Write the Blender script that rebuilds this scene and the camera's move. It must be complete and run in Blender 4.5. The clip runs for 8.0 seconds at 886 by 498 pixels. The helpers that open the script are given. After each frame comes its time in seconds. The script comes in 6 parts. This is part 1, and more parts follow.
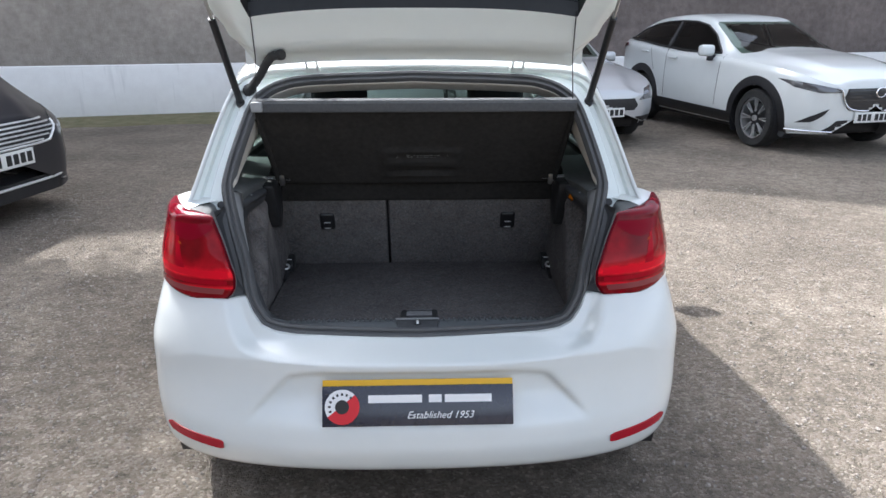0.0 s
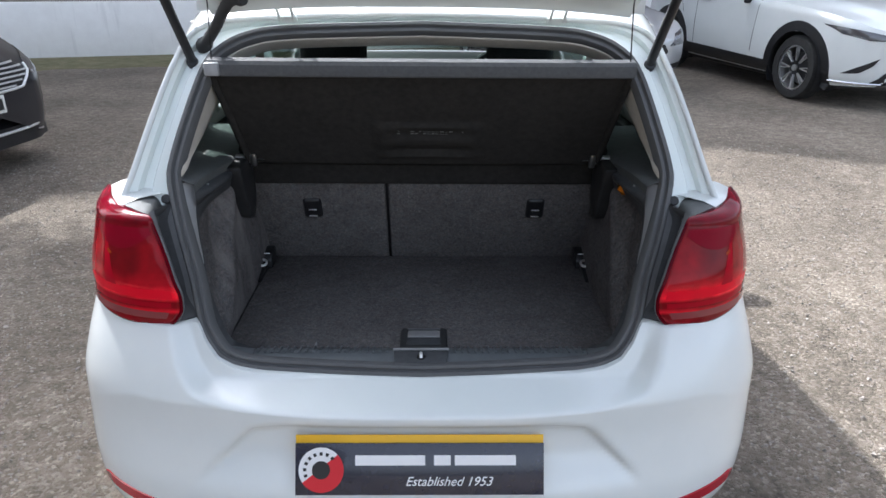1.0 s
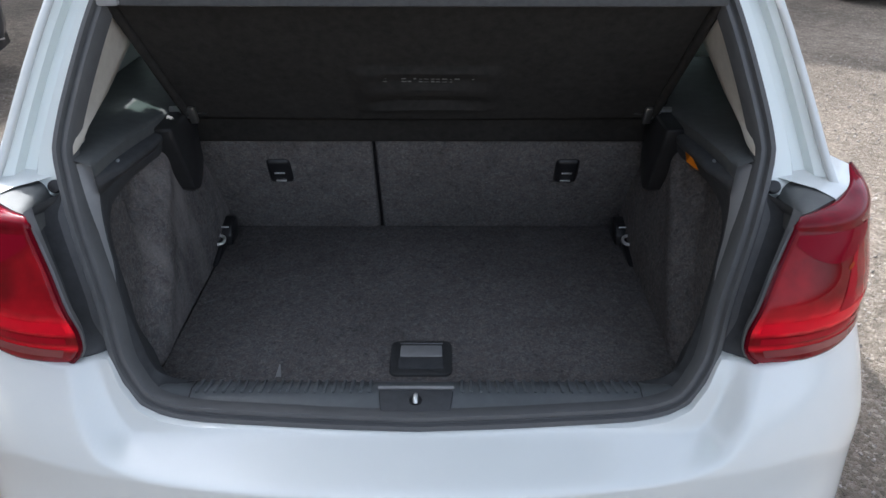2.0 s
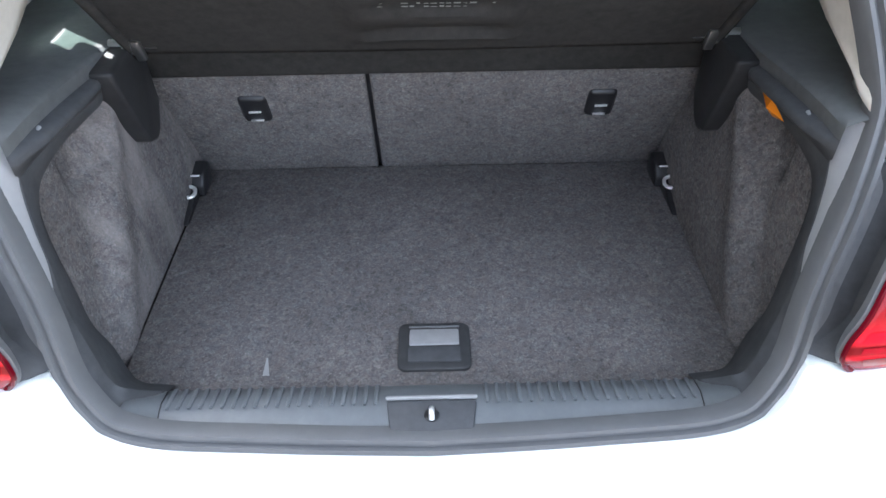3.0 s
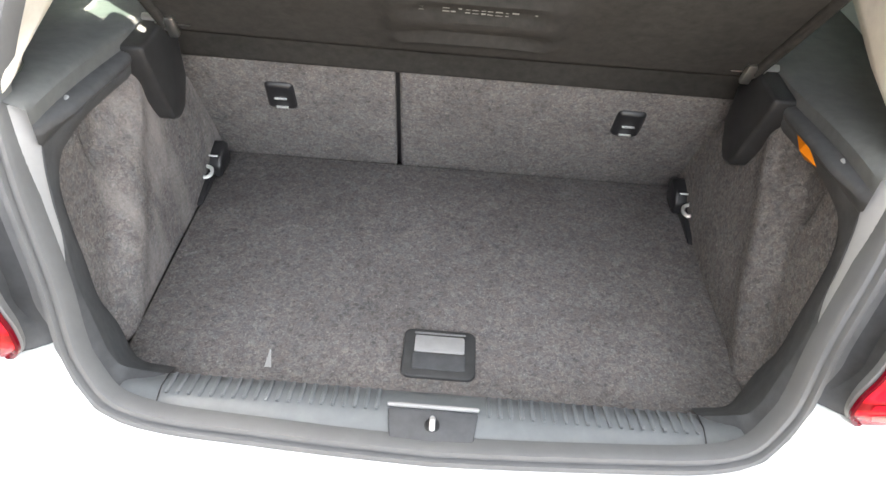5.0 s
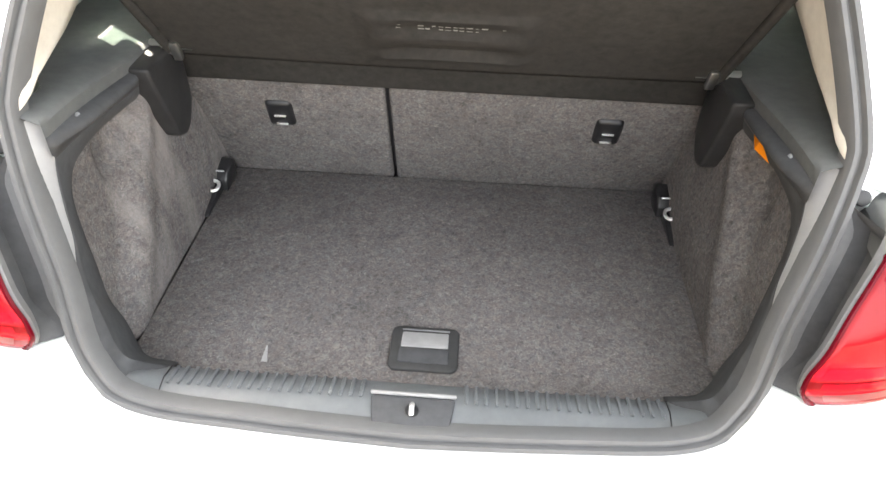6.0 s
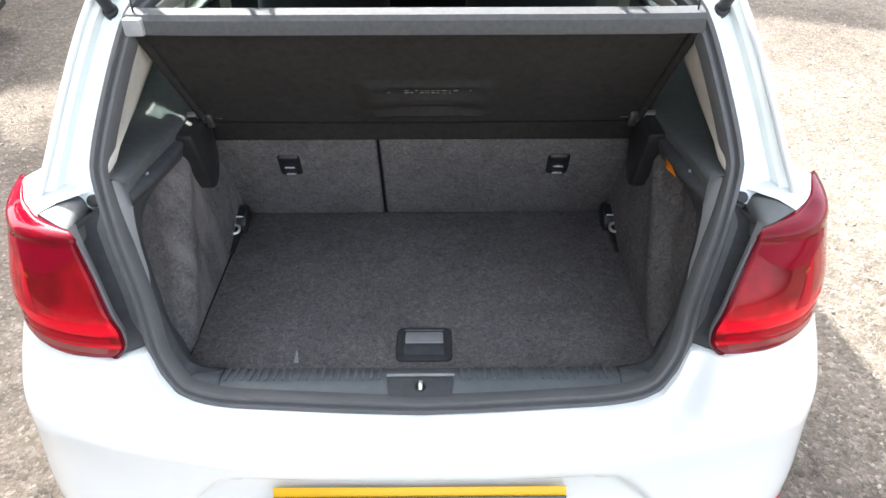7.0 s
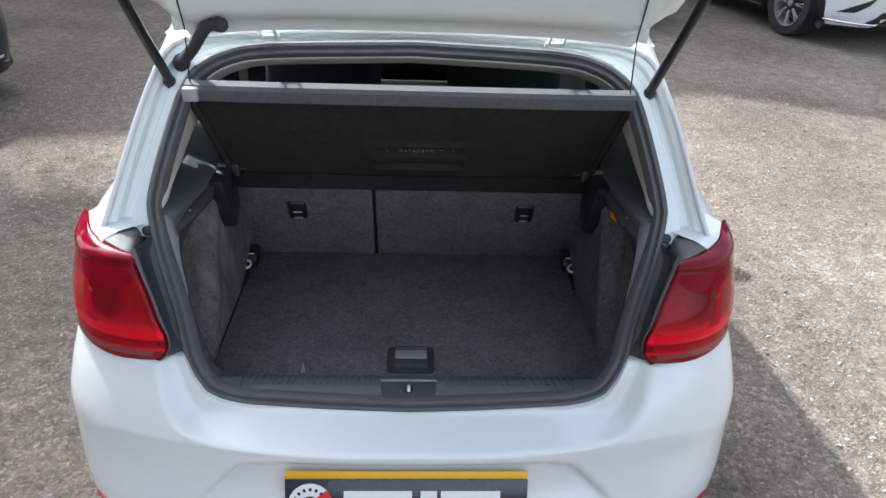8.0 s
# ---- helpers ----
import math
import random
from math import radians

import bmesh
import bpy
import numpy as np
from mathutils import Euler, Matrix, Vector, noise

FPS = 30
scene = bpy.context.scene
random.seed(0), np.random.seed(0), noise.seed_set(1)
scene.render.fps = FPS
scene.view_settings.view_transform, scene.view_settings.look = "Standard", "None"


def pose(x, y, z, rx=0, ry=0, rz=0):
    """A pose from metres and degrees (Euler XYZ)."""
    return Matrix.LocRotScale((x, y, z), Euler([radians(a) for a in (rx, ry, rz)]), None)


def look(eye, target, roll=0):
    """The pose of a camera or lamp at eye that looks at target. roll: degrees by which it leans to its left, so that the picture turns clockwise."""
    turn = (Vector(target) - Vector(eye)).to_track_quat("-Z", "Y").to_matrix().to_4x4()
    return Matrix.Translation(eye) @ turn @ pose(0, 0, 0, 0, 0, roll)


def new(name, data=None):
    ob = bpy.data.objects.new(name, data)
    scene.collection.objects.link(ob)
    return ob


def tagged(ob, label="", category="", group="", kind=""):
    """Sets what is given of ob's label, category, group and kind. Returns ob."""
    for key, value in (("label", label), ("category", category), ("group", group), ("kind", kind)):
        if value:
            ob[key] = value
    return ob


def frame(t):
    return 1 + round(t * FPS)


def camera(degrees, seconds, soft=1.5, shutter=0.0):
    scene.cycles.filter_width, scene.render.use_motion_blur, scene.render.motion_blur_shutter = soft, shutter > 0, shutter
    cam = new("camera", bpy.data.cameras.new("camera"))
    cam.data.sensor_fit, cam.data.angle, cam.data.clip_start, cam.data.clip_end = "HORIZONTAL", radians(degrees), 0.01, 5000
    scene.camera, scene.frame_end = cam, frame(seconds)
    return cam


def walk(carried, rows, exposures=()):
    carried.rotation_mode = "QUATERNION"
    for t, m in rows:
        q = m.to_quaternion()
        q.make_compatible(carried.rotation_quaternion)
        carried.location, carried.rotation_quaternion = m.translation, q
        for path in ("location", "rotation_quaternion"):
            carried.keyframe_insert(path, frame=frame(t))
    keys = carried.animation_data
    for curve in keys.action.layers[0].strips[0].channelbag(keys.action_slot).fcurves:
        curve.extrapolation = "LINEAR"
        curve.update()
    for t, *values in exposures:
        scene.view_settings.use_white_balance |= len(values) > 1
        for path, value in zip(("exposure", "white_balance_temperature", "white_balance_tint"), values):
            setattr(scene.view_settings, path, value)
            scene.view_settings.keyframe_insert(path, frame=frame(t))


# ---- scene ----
cam = camera(64.8, 8.0)
PATH = [
    (0, (0.016, -1.71, 1.527), (0.075, 0.188, 0.901), 0.0),
    (0.5, (0.034, -1.477, 1.523), (0.054, 0.406, 0.85), 0.3),
    (1, (0.026, -1.203, 1.52), (0.055, 0.639, 0.742), 0.5),
    (1.5, (0.033, -0.967, 1.511), (0.086, 0.818, 0.609), 0.6),
    (1.7, (0.044, -0.86, 1.504), (0.078, 0.904, 0.563), 0.4),
    (2.8, (0.023, -0.471, 1.482), (0.001, 1.072, 0.21), -0.1),
    (3, (0.014, -0.435, 1.484), (0.027, 1.083, 0.182), -0.9),
    (3.5, (0.034, -0.39, 1.488), (0.171, 1.099, 0.159), -5.4),
    (4, (0.037, -0.381, 1.492), (0.275, 1.102, 0.171), -5.4),
    (4.5, (0.01, -0.39, 1.489), (0.203, 1.103, 0.171), -2.5),
    (5, (-0.012, -0.414, 1.493), (0.004, 1.093, 0.179), 5.0),
    (5.2, (-0.008, -0.432, 1.491), (-0.052, 1.079, 0.182), 6.6),
    (6.3, (0.079, -0.539, 1.544), (0.03, 1.019, 0.291), 0.5),
    (6.5, (0.063, -0.588, 1.571), (0.036, 0.978, 0.326), -0.1),
    (7, (0.037, -0.768, 1.649), (0.047, 0.864, 0.492), -0.1),
    (7.5, (0.012, -0.961, 1.729), (0.07, 0.712, 0.636), 1.1),
    (8, (0.005, -1.058, 1.758), (0.091, 0.668, 0.752), 2.3),
]
EXPOSURES = [(0.0, 1.6, 5850, 10), (1.0, 1.55, 5800, 10), (1.7, 1.53, 5800, 10), (2.4, 1.95, 5850, 10), (2.8, 2.75, 5850, 10), (3.0, 3.35, 5800, 10), (3.5, 3.85, 6900, 10), (3.9, 3.95, 7000, 10), (5.2, 4.05, 7000, 10), (6.5, 3.75, 7300, 10), (6.8, 3.2, 6900, 10), (7.0, 2.7, 6200, 10), (7.4, 2.0, 5850, 10), (8.0, 1.62, 5800, 10)]
walk(cam, [(t, look(eye, target, roll)) for t, eye, target, roll in PATH], EXPOSURES)

# ---- world, sun ----
SUN_TO = Vector((-0.62, 0.78, 1.0)).normalized()
SUN_ELEV = math.asin(SUN_TO.z)
SUN_AZ = math.atan2(SUN_TO.x, SUN_TO.y)
world = bpy.data.worlds.new("sky")
scene.world = world
world.use_nodes = True
wn = world.node_tree
sky = wn.nodes.new("ShaderNodeTexSky")
sky.sky_type, sky.sun_disc = "NISHITA", False
sky.sun_elevation, sky.sun_rotation = SUN_ELEV, SUN_AZ
sky.air_density, sky.dust_density, sky.ozone_density = 1.0, 5.0, 0.4
veil = wn.nodes.new("ShaderNodeHueSaturation")  # thin cloud over the blue
veil.inputs["Saturation"].default_value = 0.36
wn.links.new(sky.outputs["Color"], veil.inputs["Color"])
wn.links.new(veil.outputs["Color"], wn.nodes["Background"].inputs["Color"])
wn.nodes["Background"].inputs["Strength"].default_value = 0.15
sun_data = bpy.data.lights.new("sun", "SUN")
sun_data.energy, sun_data.angle, sun_data.color = 2.85, radians(1.0), (1.0, 0.95, 0.87)
sun = new("sun", sun_data)
sun.matrix_basis = look(SUN_TO * 30, (0, 0, 0))


# ---- materials ----
def mat(name, base, rough=0.5, metal=0.0, coat=0.0, spec=0.5):
    m = bpy.data.materials.new(name)
    m.use_nodes = True
    b = m.node_tree.nodes["Principled BSDF"]
    b.inputs["Base Color"].default_value = (*base, 1)
    b.inputs["Roughness"].default_value = rough
    b.inputs["Metallic"].default_value = metal
    b.inputs["Coat Weight"].default_value = coat
    b.inputs["Coat Roughness"].default_value = 0.03
    b.inputs["Specular IOR Level"].default_value = spec
    return m


def coords(m):
    nt = m.node_tree
    return nt.nodes.new("ShaderNodeTexCoord").outputs["Object"]


def noisy(m, a, b, scale, detail=6.0, bump=0.0, bump_scale=None, lo=0.3, hi=0.7, big=None, rough=None, dist=0.002):
    """Colour between a and b by a noise, with a second, larger noise and a bump."""
    nt = m.node_tree
    p = nt.nodes["Principled BSDF"]
    co = coords(m)
    n = nt.nodes.new("ShaderNodeTexNoise")
    n.inputs["Scale"].default_value, n.inputs["Detail"].default_value, n.inputs["Roughness"].default_value = scale, detail, 0.65
    nt.links.new(co, n.inputs["Vector"])
    r = nt.nodes.new("ShaderNodeValToRGB")
    r.color_ramp.elements[0].position, r.color_ramp.elements[1].position = lo, hi
    r.color_ramp.elements[0].color, r.color_ramp.elements[1].color = (*a, 1), (*b, 1)
    nt.links.new(n.outputs["Fac"], r.inputs["Fac"])
    out = r.outputs["Color"]
    if big:
        n2 = nt.nodes.new("ShaderNodeTexNoise")
        n2.inputs["Scale"].default_value, n2.inputs["Detail"].default_value = big[0], 4
        nt.links.new(co, n2.inputs["Vector"])
        r2 = nt.nodes.new("ShaderNodeMapRange")
        r2.inputs["From Min"].default_value, r2.inputs["From Max"].default_value = 0.3, 0.7
        r2.inputs["To Min"].default_value, r2.inputs["To Max"].default_value = big[1], big[2]
        nt.links.new(n2.outputs["Fac"], r2.inputs["Value"])
        mx = nt.nodes.new("ShaderNodeVectorMath")
        mx.operation = "SCALE"
        nt.links.new(out, mx.inputs[0])
        nt.links.new(r2.outputs["Result"], mx.inputs["Scale"])
        out = mx.outputs["Vector"]
    nt.links.new(out, p.inputs["Base Color"])
    if rough:
        r3 = nt.nodes.new("ShaderNodeMapRange")
        r3.inputs["To Min"].default_value, r3.inputs["To Max"].default_value = rough
        nt.links.new(n.outputs["Fac"], r3.inputs["Value"])
        nt.links.new(r3.outputs["Result"], p.inputs["Roughness"])
    if bump:
        n3 = nt.nodes.new("ShaderNodeTexNoise")
        n3.inputs["Scale"].default_value, n3.inputs["Detail"].default_value = bump_scale or scale, 5
        nt.links.new(co, n3.inputs["Vector"])
        bp = nt.nodes.new("ShaderNodeBump")
        bp.inputs["Strength"].default_value, bp.inputs["Distance"].default_value = bump, dist
        nt.links.new(n3.outputs["Fac"], bp.inputs["Height"])
        nt.links.new(bp.outputs["Normal"], p.inputs["Normal"])
    return m


def glass_mat(name, tint, rough=0.0, mixed=0.75):
    """Thin tinted pane: mostly see-through, with a clear reflection."""
    m = bpy.data.materials.new(name)
    m.use_nodes = True
    nt = m.node_tree
    nt.nodes.remove(nt.nodes["Principled BSDF"])
    tr = nt.nodes.new("ShaderNodeBsdfTransparent")
    tr.inputs["Color"].default_value = (*tint, 1)
    gl = nt.nodes.new("ShaderNodeBsdfGlossy")
    gl.inputs["Roughness"].default_value = rough
    lw = nt.nodes.new("ShaderNodeLayerWeight")
    lw.inputs["Blend"].default_value = 0.5
    pw = nt.nodes.new("ShaderNodeMath")
    pw.operation = "POWER"
    pw.inputs[1].default_value = 4.0
    nt.links.new(lw.outputs["Facing"], pw.inputs[0])
    fr = nt.nodes.new("ShaderNodeMath")
    fr.operation = "MULTIPLY_ADD"
    fr.inputs[1].default_value, fr.inputs[2].default_value = 0.85, 0.05
    nt.links.new(pw.outputs["Value"], fr.inputs[0])
    mx = nt.nodes.new("ShaderNodeMixShader")
    nt.links.new(fr.outputs["Value"], mx.inputs["Fac"])
    nt.links.new(tr.outputs["BSDF"], mx.inputs[1])
    nt.links.new(gl.outputs["BSDF"], mx.inputs[2])
    nt.links.new(mx.outputs["Shader"], nt.nodes["Material Output"].inputs["Surface"])
    return m


WHITE = noisy(mat("white_paint", (0.8, 0.8, 0.8), 0.28, coat=1.0), (0.685, 0.718, 0.707), (0.728, 0.756, 0.745), 3, big=(0.8, 0.97, 1.0))
INNER_WHITE = noisy(mat("white_paint_inner", (0.78, 0.83, 0.80), 0.3, coat=0.8), (0.82, 0.88, 0.855), (0.85, 0.91, 0.885), 5)
PILLAR = noisy(mat("pale_pillar_plastic", (0.3, 0.3, 0.31), 0.4), (0.29, 0.295, 0.30), (0.33, 0.335, 0.34), 30, bump=0.2, bump_scale=900, dist=0.0005)
SILVER = mat("silver_paint", (0.55, 0.56, 0.57), 0.3, 0.4, coat=1.0)
DARK_PAINT = mat("dark_grey_paint", (0.028, 0.03, 0.038), 0.3, 0.5, coat=1.0)
PLASTIC = noisy(mat("grey_plastic", (0.05, 0.05, 0.055), 0.55), (0.115, 0.118, 0.122), (0.15, 0.153, 0.157), 40, bump=0.25, bump_scale=900, dist=0.0006)
SILL = noisy(mat("sill_plastic", (0.07, 0.07, 0.075), 0.42), (0.098, 0.107, 0.113), (0.126, 0.136, 0.143), 30, bump=0.25, bump_scale=900, dist=0.0006)
BLACK = noisy(mat("black_plastic", (0.012, 0.012, 0.013), 0.4), (0.010, 0.010, 0.011), (0.018, 0.018, 0.02), 30)
RUBBER = noisy(mat("black_rubber", (0.02, 0.02, 0.02), 0.8, spec=0.3), (0.105, 0.107, 0.11), (0.122, 0.124, 0.127), 25)
DARK_TRIM = noisy(mat("dark_trim", (0.03, 0.03, 0.03), 0.6), (0.028, 0.029, 0.03), (0.042, 0.043, 0.044), 40, bump=0.2, bump_scale=800, dist=0.0006)
SHELF_MAT = noisy(mat("shelf_felt", (0.03, 0.028, 0.026), 0.9, spec=0.1), (0.026, 0.025, 0.024), (0.040, 0.0383, 0.036), 60, bump=0.3, bump_scale=500, big=(5, 0.85, 1.1))
SHELF_EDGE = noisy(mat("shelf_edge", (0.13, 0.135, 0.145), 0.8), (0.07, 0.072, 0.078), (0.095, 0.1, 0.105), 120)
CREAM = noisy(mat("cream_trim", (0.6, 0.57, 0.5), 0.7), (0.55, 0.52, 0.46), (0.63, 0.6, 0.53), 60)
SEAT_CLOTH = noisy(mat("seat_cloth", (0.03, 0.03, 0.035), 0.95), (0.02, 0.02, 0.024), (0.05, 0.05, 0.055), 200, bump=0.3, bump_scale=500)
CHROME = mat("chrome", (0.75, 0.75, 0.76), 0.12, 1.0)
POLISHED = mat("bright_steel", (0.85, 0.85, 0.84), 0.35, 0.7)
LIP = noisy(mat("pale_lip", (0.3, 0.31, 0.32), 0.4), (0.30, 0.31, 0.32), (0.36, 0.37, 0.38), 60)
STEEL = mat("zinc_steel", (0.6, 0.6, 0.58), 0.3, 1.0)
ALLOY = mat("alloy", (0.72, 0.72, 0.72), 0.3, 0.85)
TYRE = noisy(mat("tyre", (0.02, 0.02, 0.02), 0.85), (0.014, 0.014, 0.014), (0.03, 0.03, 0.03), 20)
RED_LENS = mat("red_lens", (0.22, 0.002, 0.012), 0.07, coat=0.25, spec=0.1)
RED_DARK = mat("red_lens_dark", (0.09, 0.001, 0.006), 0.06, coat=0.08, spec=0.05)
RED_POCKET = mat("red_lens_pocket", (0.19, 0.002, 0.012), 0.06, coat=0.08, spec=0.05)
RED_STRIP = mat("red_lens_strip", (0.36, 0.003, 0.014), 0.06, coat=0.08, spec=0.05)
AMBER_DULL = mat("amber_lens_dull", (0.33, 0.045, 0.01), 0.1, coat=0.08, spec=0.05)
RED_BRIGHT = mat("red_lens_bright", (0.72, 0.006, 0.022), 0.06, coat=0.08, spec=0.05)
PINK_LENS = mat("smoked_lens", (0.24, 0.05, 0.055), 0.15, coat=0.3, spec=0.2)
RED_REFLECTOR = mat("red_reflector", (0.38, 0.008, 0.022), 0.15, coat=0.2, spec=0.2)
ORANGE = mat("orange_lens", (0.75, 0.22, 0.01), 0.2, coat=0.5)
GLASS = glass_mat("window_glass", (0.36, 0.47, 0.42))
GLASS_DARK = glass_mat("tinted_glass", (0.05, 0.06, 0.06))
GLASS_REAR = glass_mat("rear_glass", (0.22, 0.28, 0.25))
LAMP_GLASS = mat("headlamp", (0.12, 0.12, 0.13), 0.12, 0.6, coat=1.0)
PLATE_YELLOW = mat("yellow_plate", (0.75, 0.42, 0.005), 0.35)
PLATE_WHITE = mat("white_plate", (0.75, 0.75, 0.72), 0.35)
PLATE_DARK = noisy(mat("navy_plate", (0.012, 0.014, 0.03), 0.25, coat=0.6), (0.010, 0.012, 0.028), (0.02, 0.022, 0.04), 14)
INK_WHITE = mat("white_ink", (0.8, 0.8, 0.8), 0.5)
BRACKET = noisy(mat("bracket_plastic", (0.02, 0.02, 0.02), 0.5, spec=0.3), (0.018, 0.018, 0.0185), (0.028, 0.028, 0.029), 40)
LEDGE = noisy(mat("ledge_plastic", (0.09, 0.09, 0.09), 0.6, spec=0.3), (0.098, 0.103, 0.102), (0.130, 0.135, 0.134), 40, bump=0.2, bump_scale=900, dist=0.0005)
COVER = noisy(mat("cover_plastic", (0.07, 0.07, 0.07), 0.75, spec=0.12), (0.06, 0.062, 0.066), (0.085, 0.088, 0.092), 40)
PULL_GREY = noisy(mat("pale_plastic", (0.4, 0.4, 0.4), 0.5), (0.25, 0.25, 0.25), (0.30, 0.30, 0.30), 60)
INK_GREY = mat("grey_ink", (0.22, 0.22, 0.21), 0.7)
INK_RED = mat("red_ink", (0.6, 0.01, 0.02), 0.5)
INK_BLACK = mat("black_ink", (0.015, 0.015, 0.015), 0.5)
WALL_WHITE = noisy(mat("white_wall_paint", (0.75, 0.76, 0.77), 0.85), (0.87, 0.855, 0.835), (0.93, 0.92, 0.90), 6, bump=0.4, bump_scale=60, big=(0.8, 0.94, 1.0), dist=0.01)


def streaked(m, keep):
    """Damp streaks that run down a painted wall."""
    nt = m.node_tree
    base = nt.nodes["Principled BSDF"].inputs["Base Color"]
    source = base.links[0].from_socket
    mp = nt.nodes.new("ShaderNodeMapping")
    mp.inputs["Scale"].default_value = (5.0, 5.0, 0.35)
    nt.links.new(coords(m), mp.inputs["Vector"])
    n = nt.nodes.new("ShaderNodeTexNoise")
    n.inputs["Scale"].default_value, n.inputs["Detail"].default_value = 1.6, 5
    nt.links.new(mp.outputs["Vector"], n.inputs["Vector"])
    r = nt.nodes.new("ShaderNodeMapRange")
    for key, val in (("From Min", 0.60), ("From Max", 0.74), ("To Min", 1.0), ("To Max", keep)):
        r.inputs[key].default_value = val
    nt.links.new(n.outputs["Fac"], r.inputs["Value"])
    sc = nt.nodes.new("ShaderNodeVectorMath")
    sc.operation = "SCALE"
    nt.links.new(source, sc.inputs[0])
    nt.links.new(r.outputs["Result"], sc.inputs["Scale"])
    nt.links.new(sc.outputs["Vector"], base)


streaked(WALL_WHITE, 0.82)
HARL = noisy(mat("grey_harling", (0.2, 0.18, 0.17), 0.95), (0.30, 0.262, 0.226), (0.45, 0.402, 0.352), 7, detail=9, bump=0.5, bump_scale=40, big=(0.5, 0.78, 1.15), dist=0.02)
BROWN_WALL = noisy(mat("dark_brown_wall", (0.15, 0.13, 0.12), 0.95), (0.135, 0.112, 0.102), (0.235, 0.200, 0.182), 6, detail=9, bump=0.6, bump_scale=30, big=(0.6, 0.75, 1.2), dist=0.02)
MOSS = noisy(mat("moss", (0.06, 0.06, 0.03), 0.95), (0.095, 0.095, 0.036), (0.21, 0.18, 0.105), 5, bump=0.6, bump_scale=60, dist=0.02)


def ground_mat():
    """Worn tarmac dressed with loose grey and buff chippings."""
    m = mat("chippings", (0.2, 0.18, 0.16), 0.95, spec=0.2)
    nt = m.node_tree
    p = nt.nodes["Principled BSDF"]
    co = coords(m)
    v = nt.nodes.new("ShaderNodeTexVoronoi")
    v.inputs["Scale"].default_value = 90
    v2 = nt.nodes.new("ShaderNodeTexVoronoi")
    v2.inputs["Scale"].default_value = 210
    n = nt.nodes.new("ShaderNodeTexNoise")
    n.inputs["Scale"].default_value, n.inputs["Detail"].default_value = 0.9, 6
    n2 = nt.nodes.new("ShaderNodeTexNoise")
    n2.inputs["Scale"].default_value, n2.inputs["Detail"].default_value = 14, 8
    for t in (v, v2, n, n2):
        nt.links.new(co, t.inputs["Vector"])
    r = nt.nodes.new("ShaderNodeValToRGB")
    e = r.color_ramp.elements
    e[0].position, e[0].color = 0.0, (0.190, 0.160, 0.126, 1)
    e[1].position, e[1].color = 1.0, (0.44, 0.376, 0.305, 1)
    for pos, c in ((0.35, (0.243, 0.205, 0.164, 1)), (0.75, (0.288, 0.245, 0.199, 1)), (0.93, (0.34, 0.293, 0.246, 1))):
        k = e.new(pos)
        k.color = c
    sep = nt.nodes.new("ShaderNodeSeparateColor")
    nt.links.new(v.outputs["Color"], sep.inputs["Color"])
    nt.links.new(sep.outputs["Red"], r.inputs["Fac"])
    r2 = nt.nodes.new("ShaderNodeMapRange")
    r2.inputs["From Min"].default_value, r2.inputs["From Max"].default_value = 0.3, 0.7
    r2.inputs["To Min"].default_value, r2.inputs["To Max"].default_value = 0.70, 1.18
    nt.links.new(n.outputs["Fac"], r2.inputs["Value"])
    r3 = nt.nodes.new("ShaderNodeMapRange")
    r3.inputs["From Min"].default_value, r3.inputs["From Max"].default_value = 0.3, 0.7
    r3.inputs["To Min"].default_value, r3.inputs["To Max"].default_value = 0.75, 1.15
    nt.links.new(n2.outputs["Fac"], r3.inputs["Value"])
    mm = nt.nodes.new("ShaderNodeMath")
    mm.operation = "MULTIPLY"
    nt.links.new(r2.outputs["Result"], mm.inputs[0])
    nt.links.new(r3.outputs["Result"], mm.inputs[1])
    sc = nt.nodes.new("ShaderNodeVectorMath")
    sc.operation = "SCALE"
    nt.links.new(r.outputs["Color"], sc.inputs[0])
    nt.links.new(mm.outputs["Value"], sc.inputs["Scale"])
    nt.links.new(sc.outputs["Vector"], p.inputs["Base Color"])
    add = nt.nodes.new("ShaderNodeMath")
    add.operation = "ADD"
    nt.links.new(v.outputs["Distance"], add.inputs[0])
    nt.links.new(v2.outputs["Distance"], add.inputs[1])
    bp = nt.nodes.new("ShaderNodeBump")
    bp.invert = True
    bp.inputs["Strength"].default_value, bp.inputs["Distance"].default_value = 1.0, 0.008
    nt.links.new(add.outputs["Value"], bp.inputs["Height"])
    nt.links.new(bp.outputs["Normal"], p.inputs["Normal"])
    return m


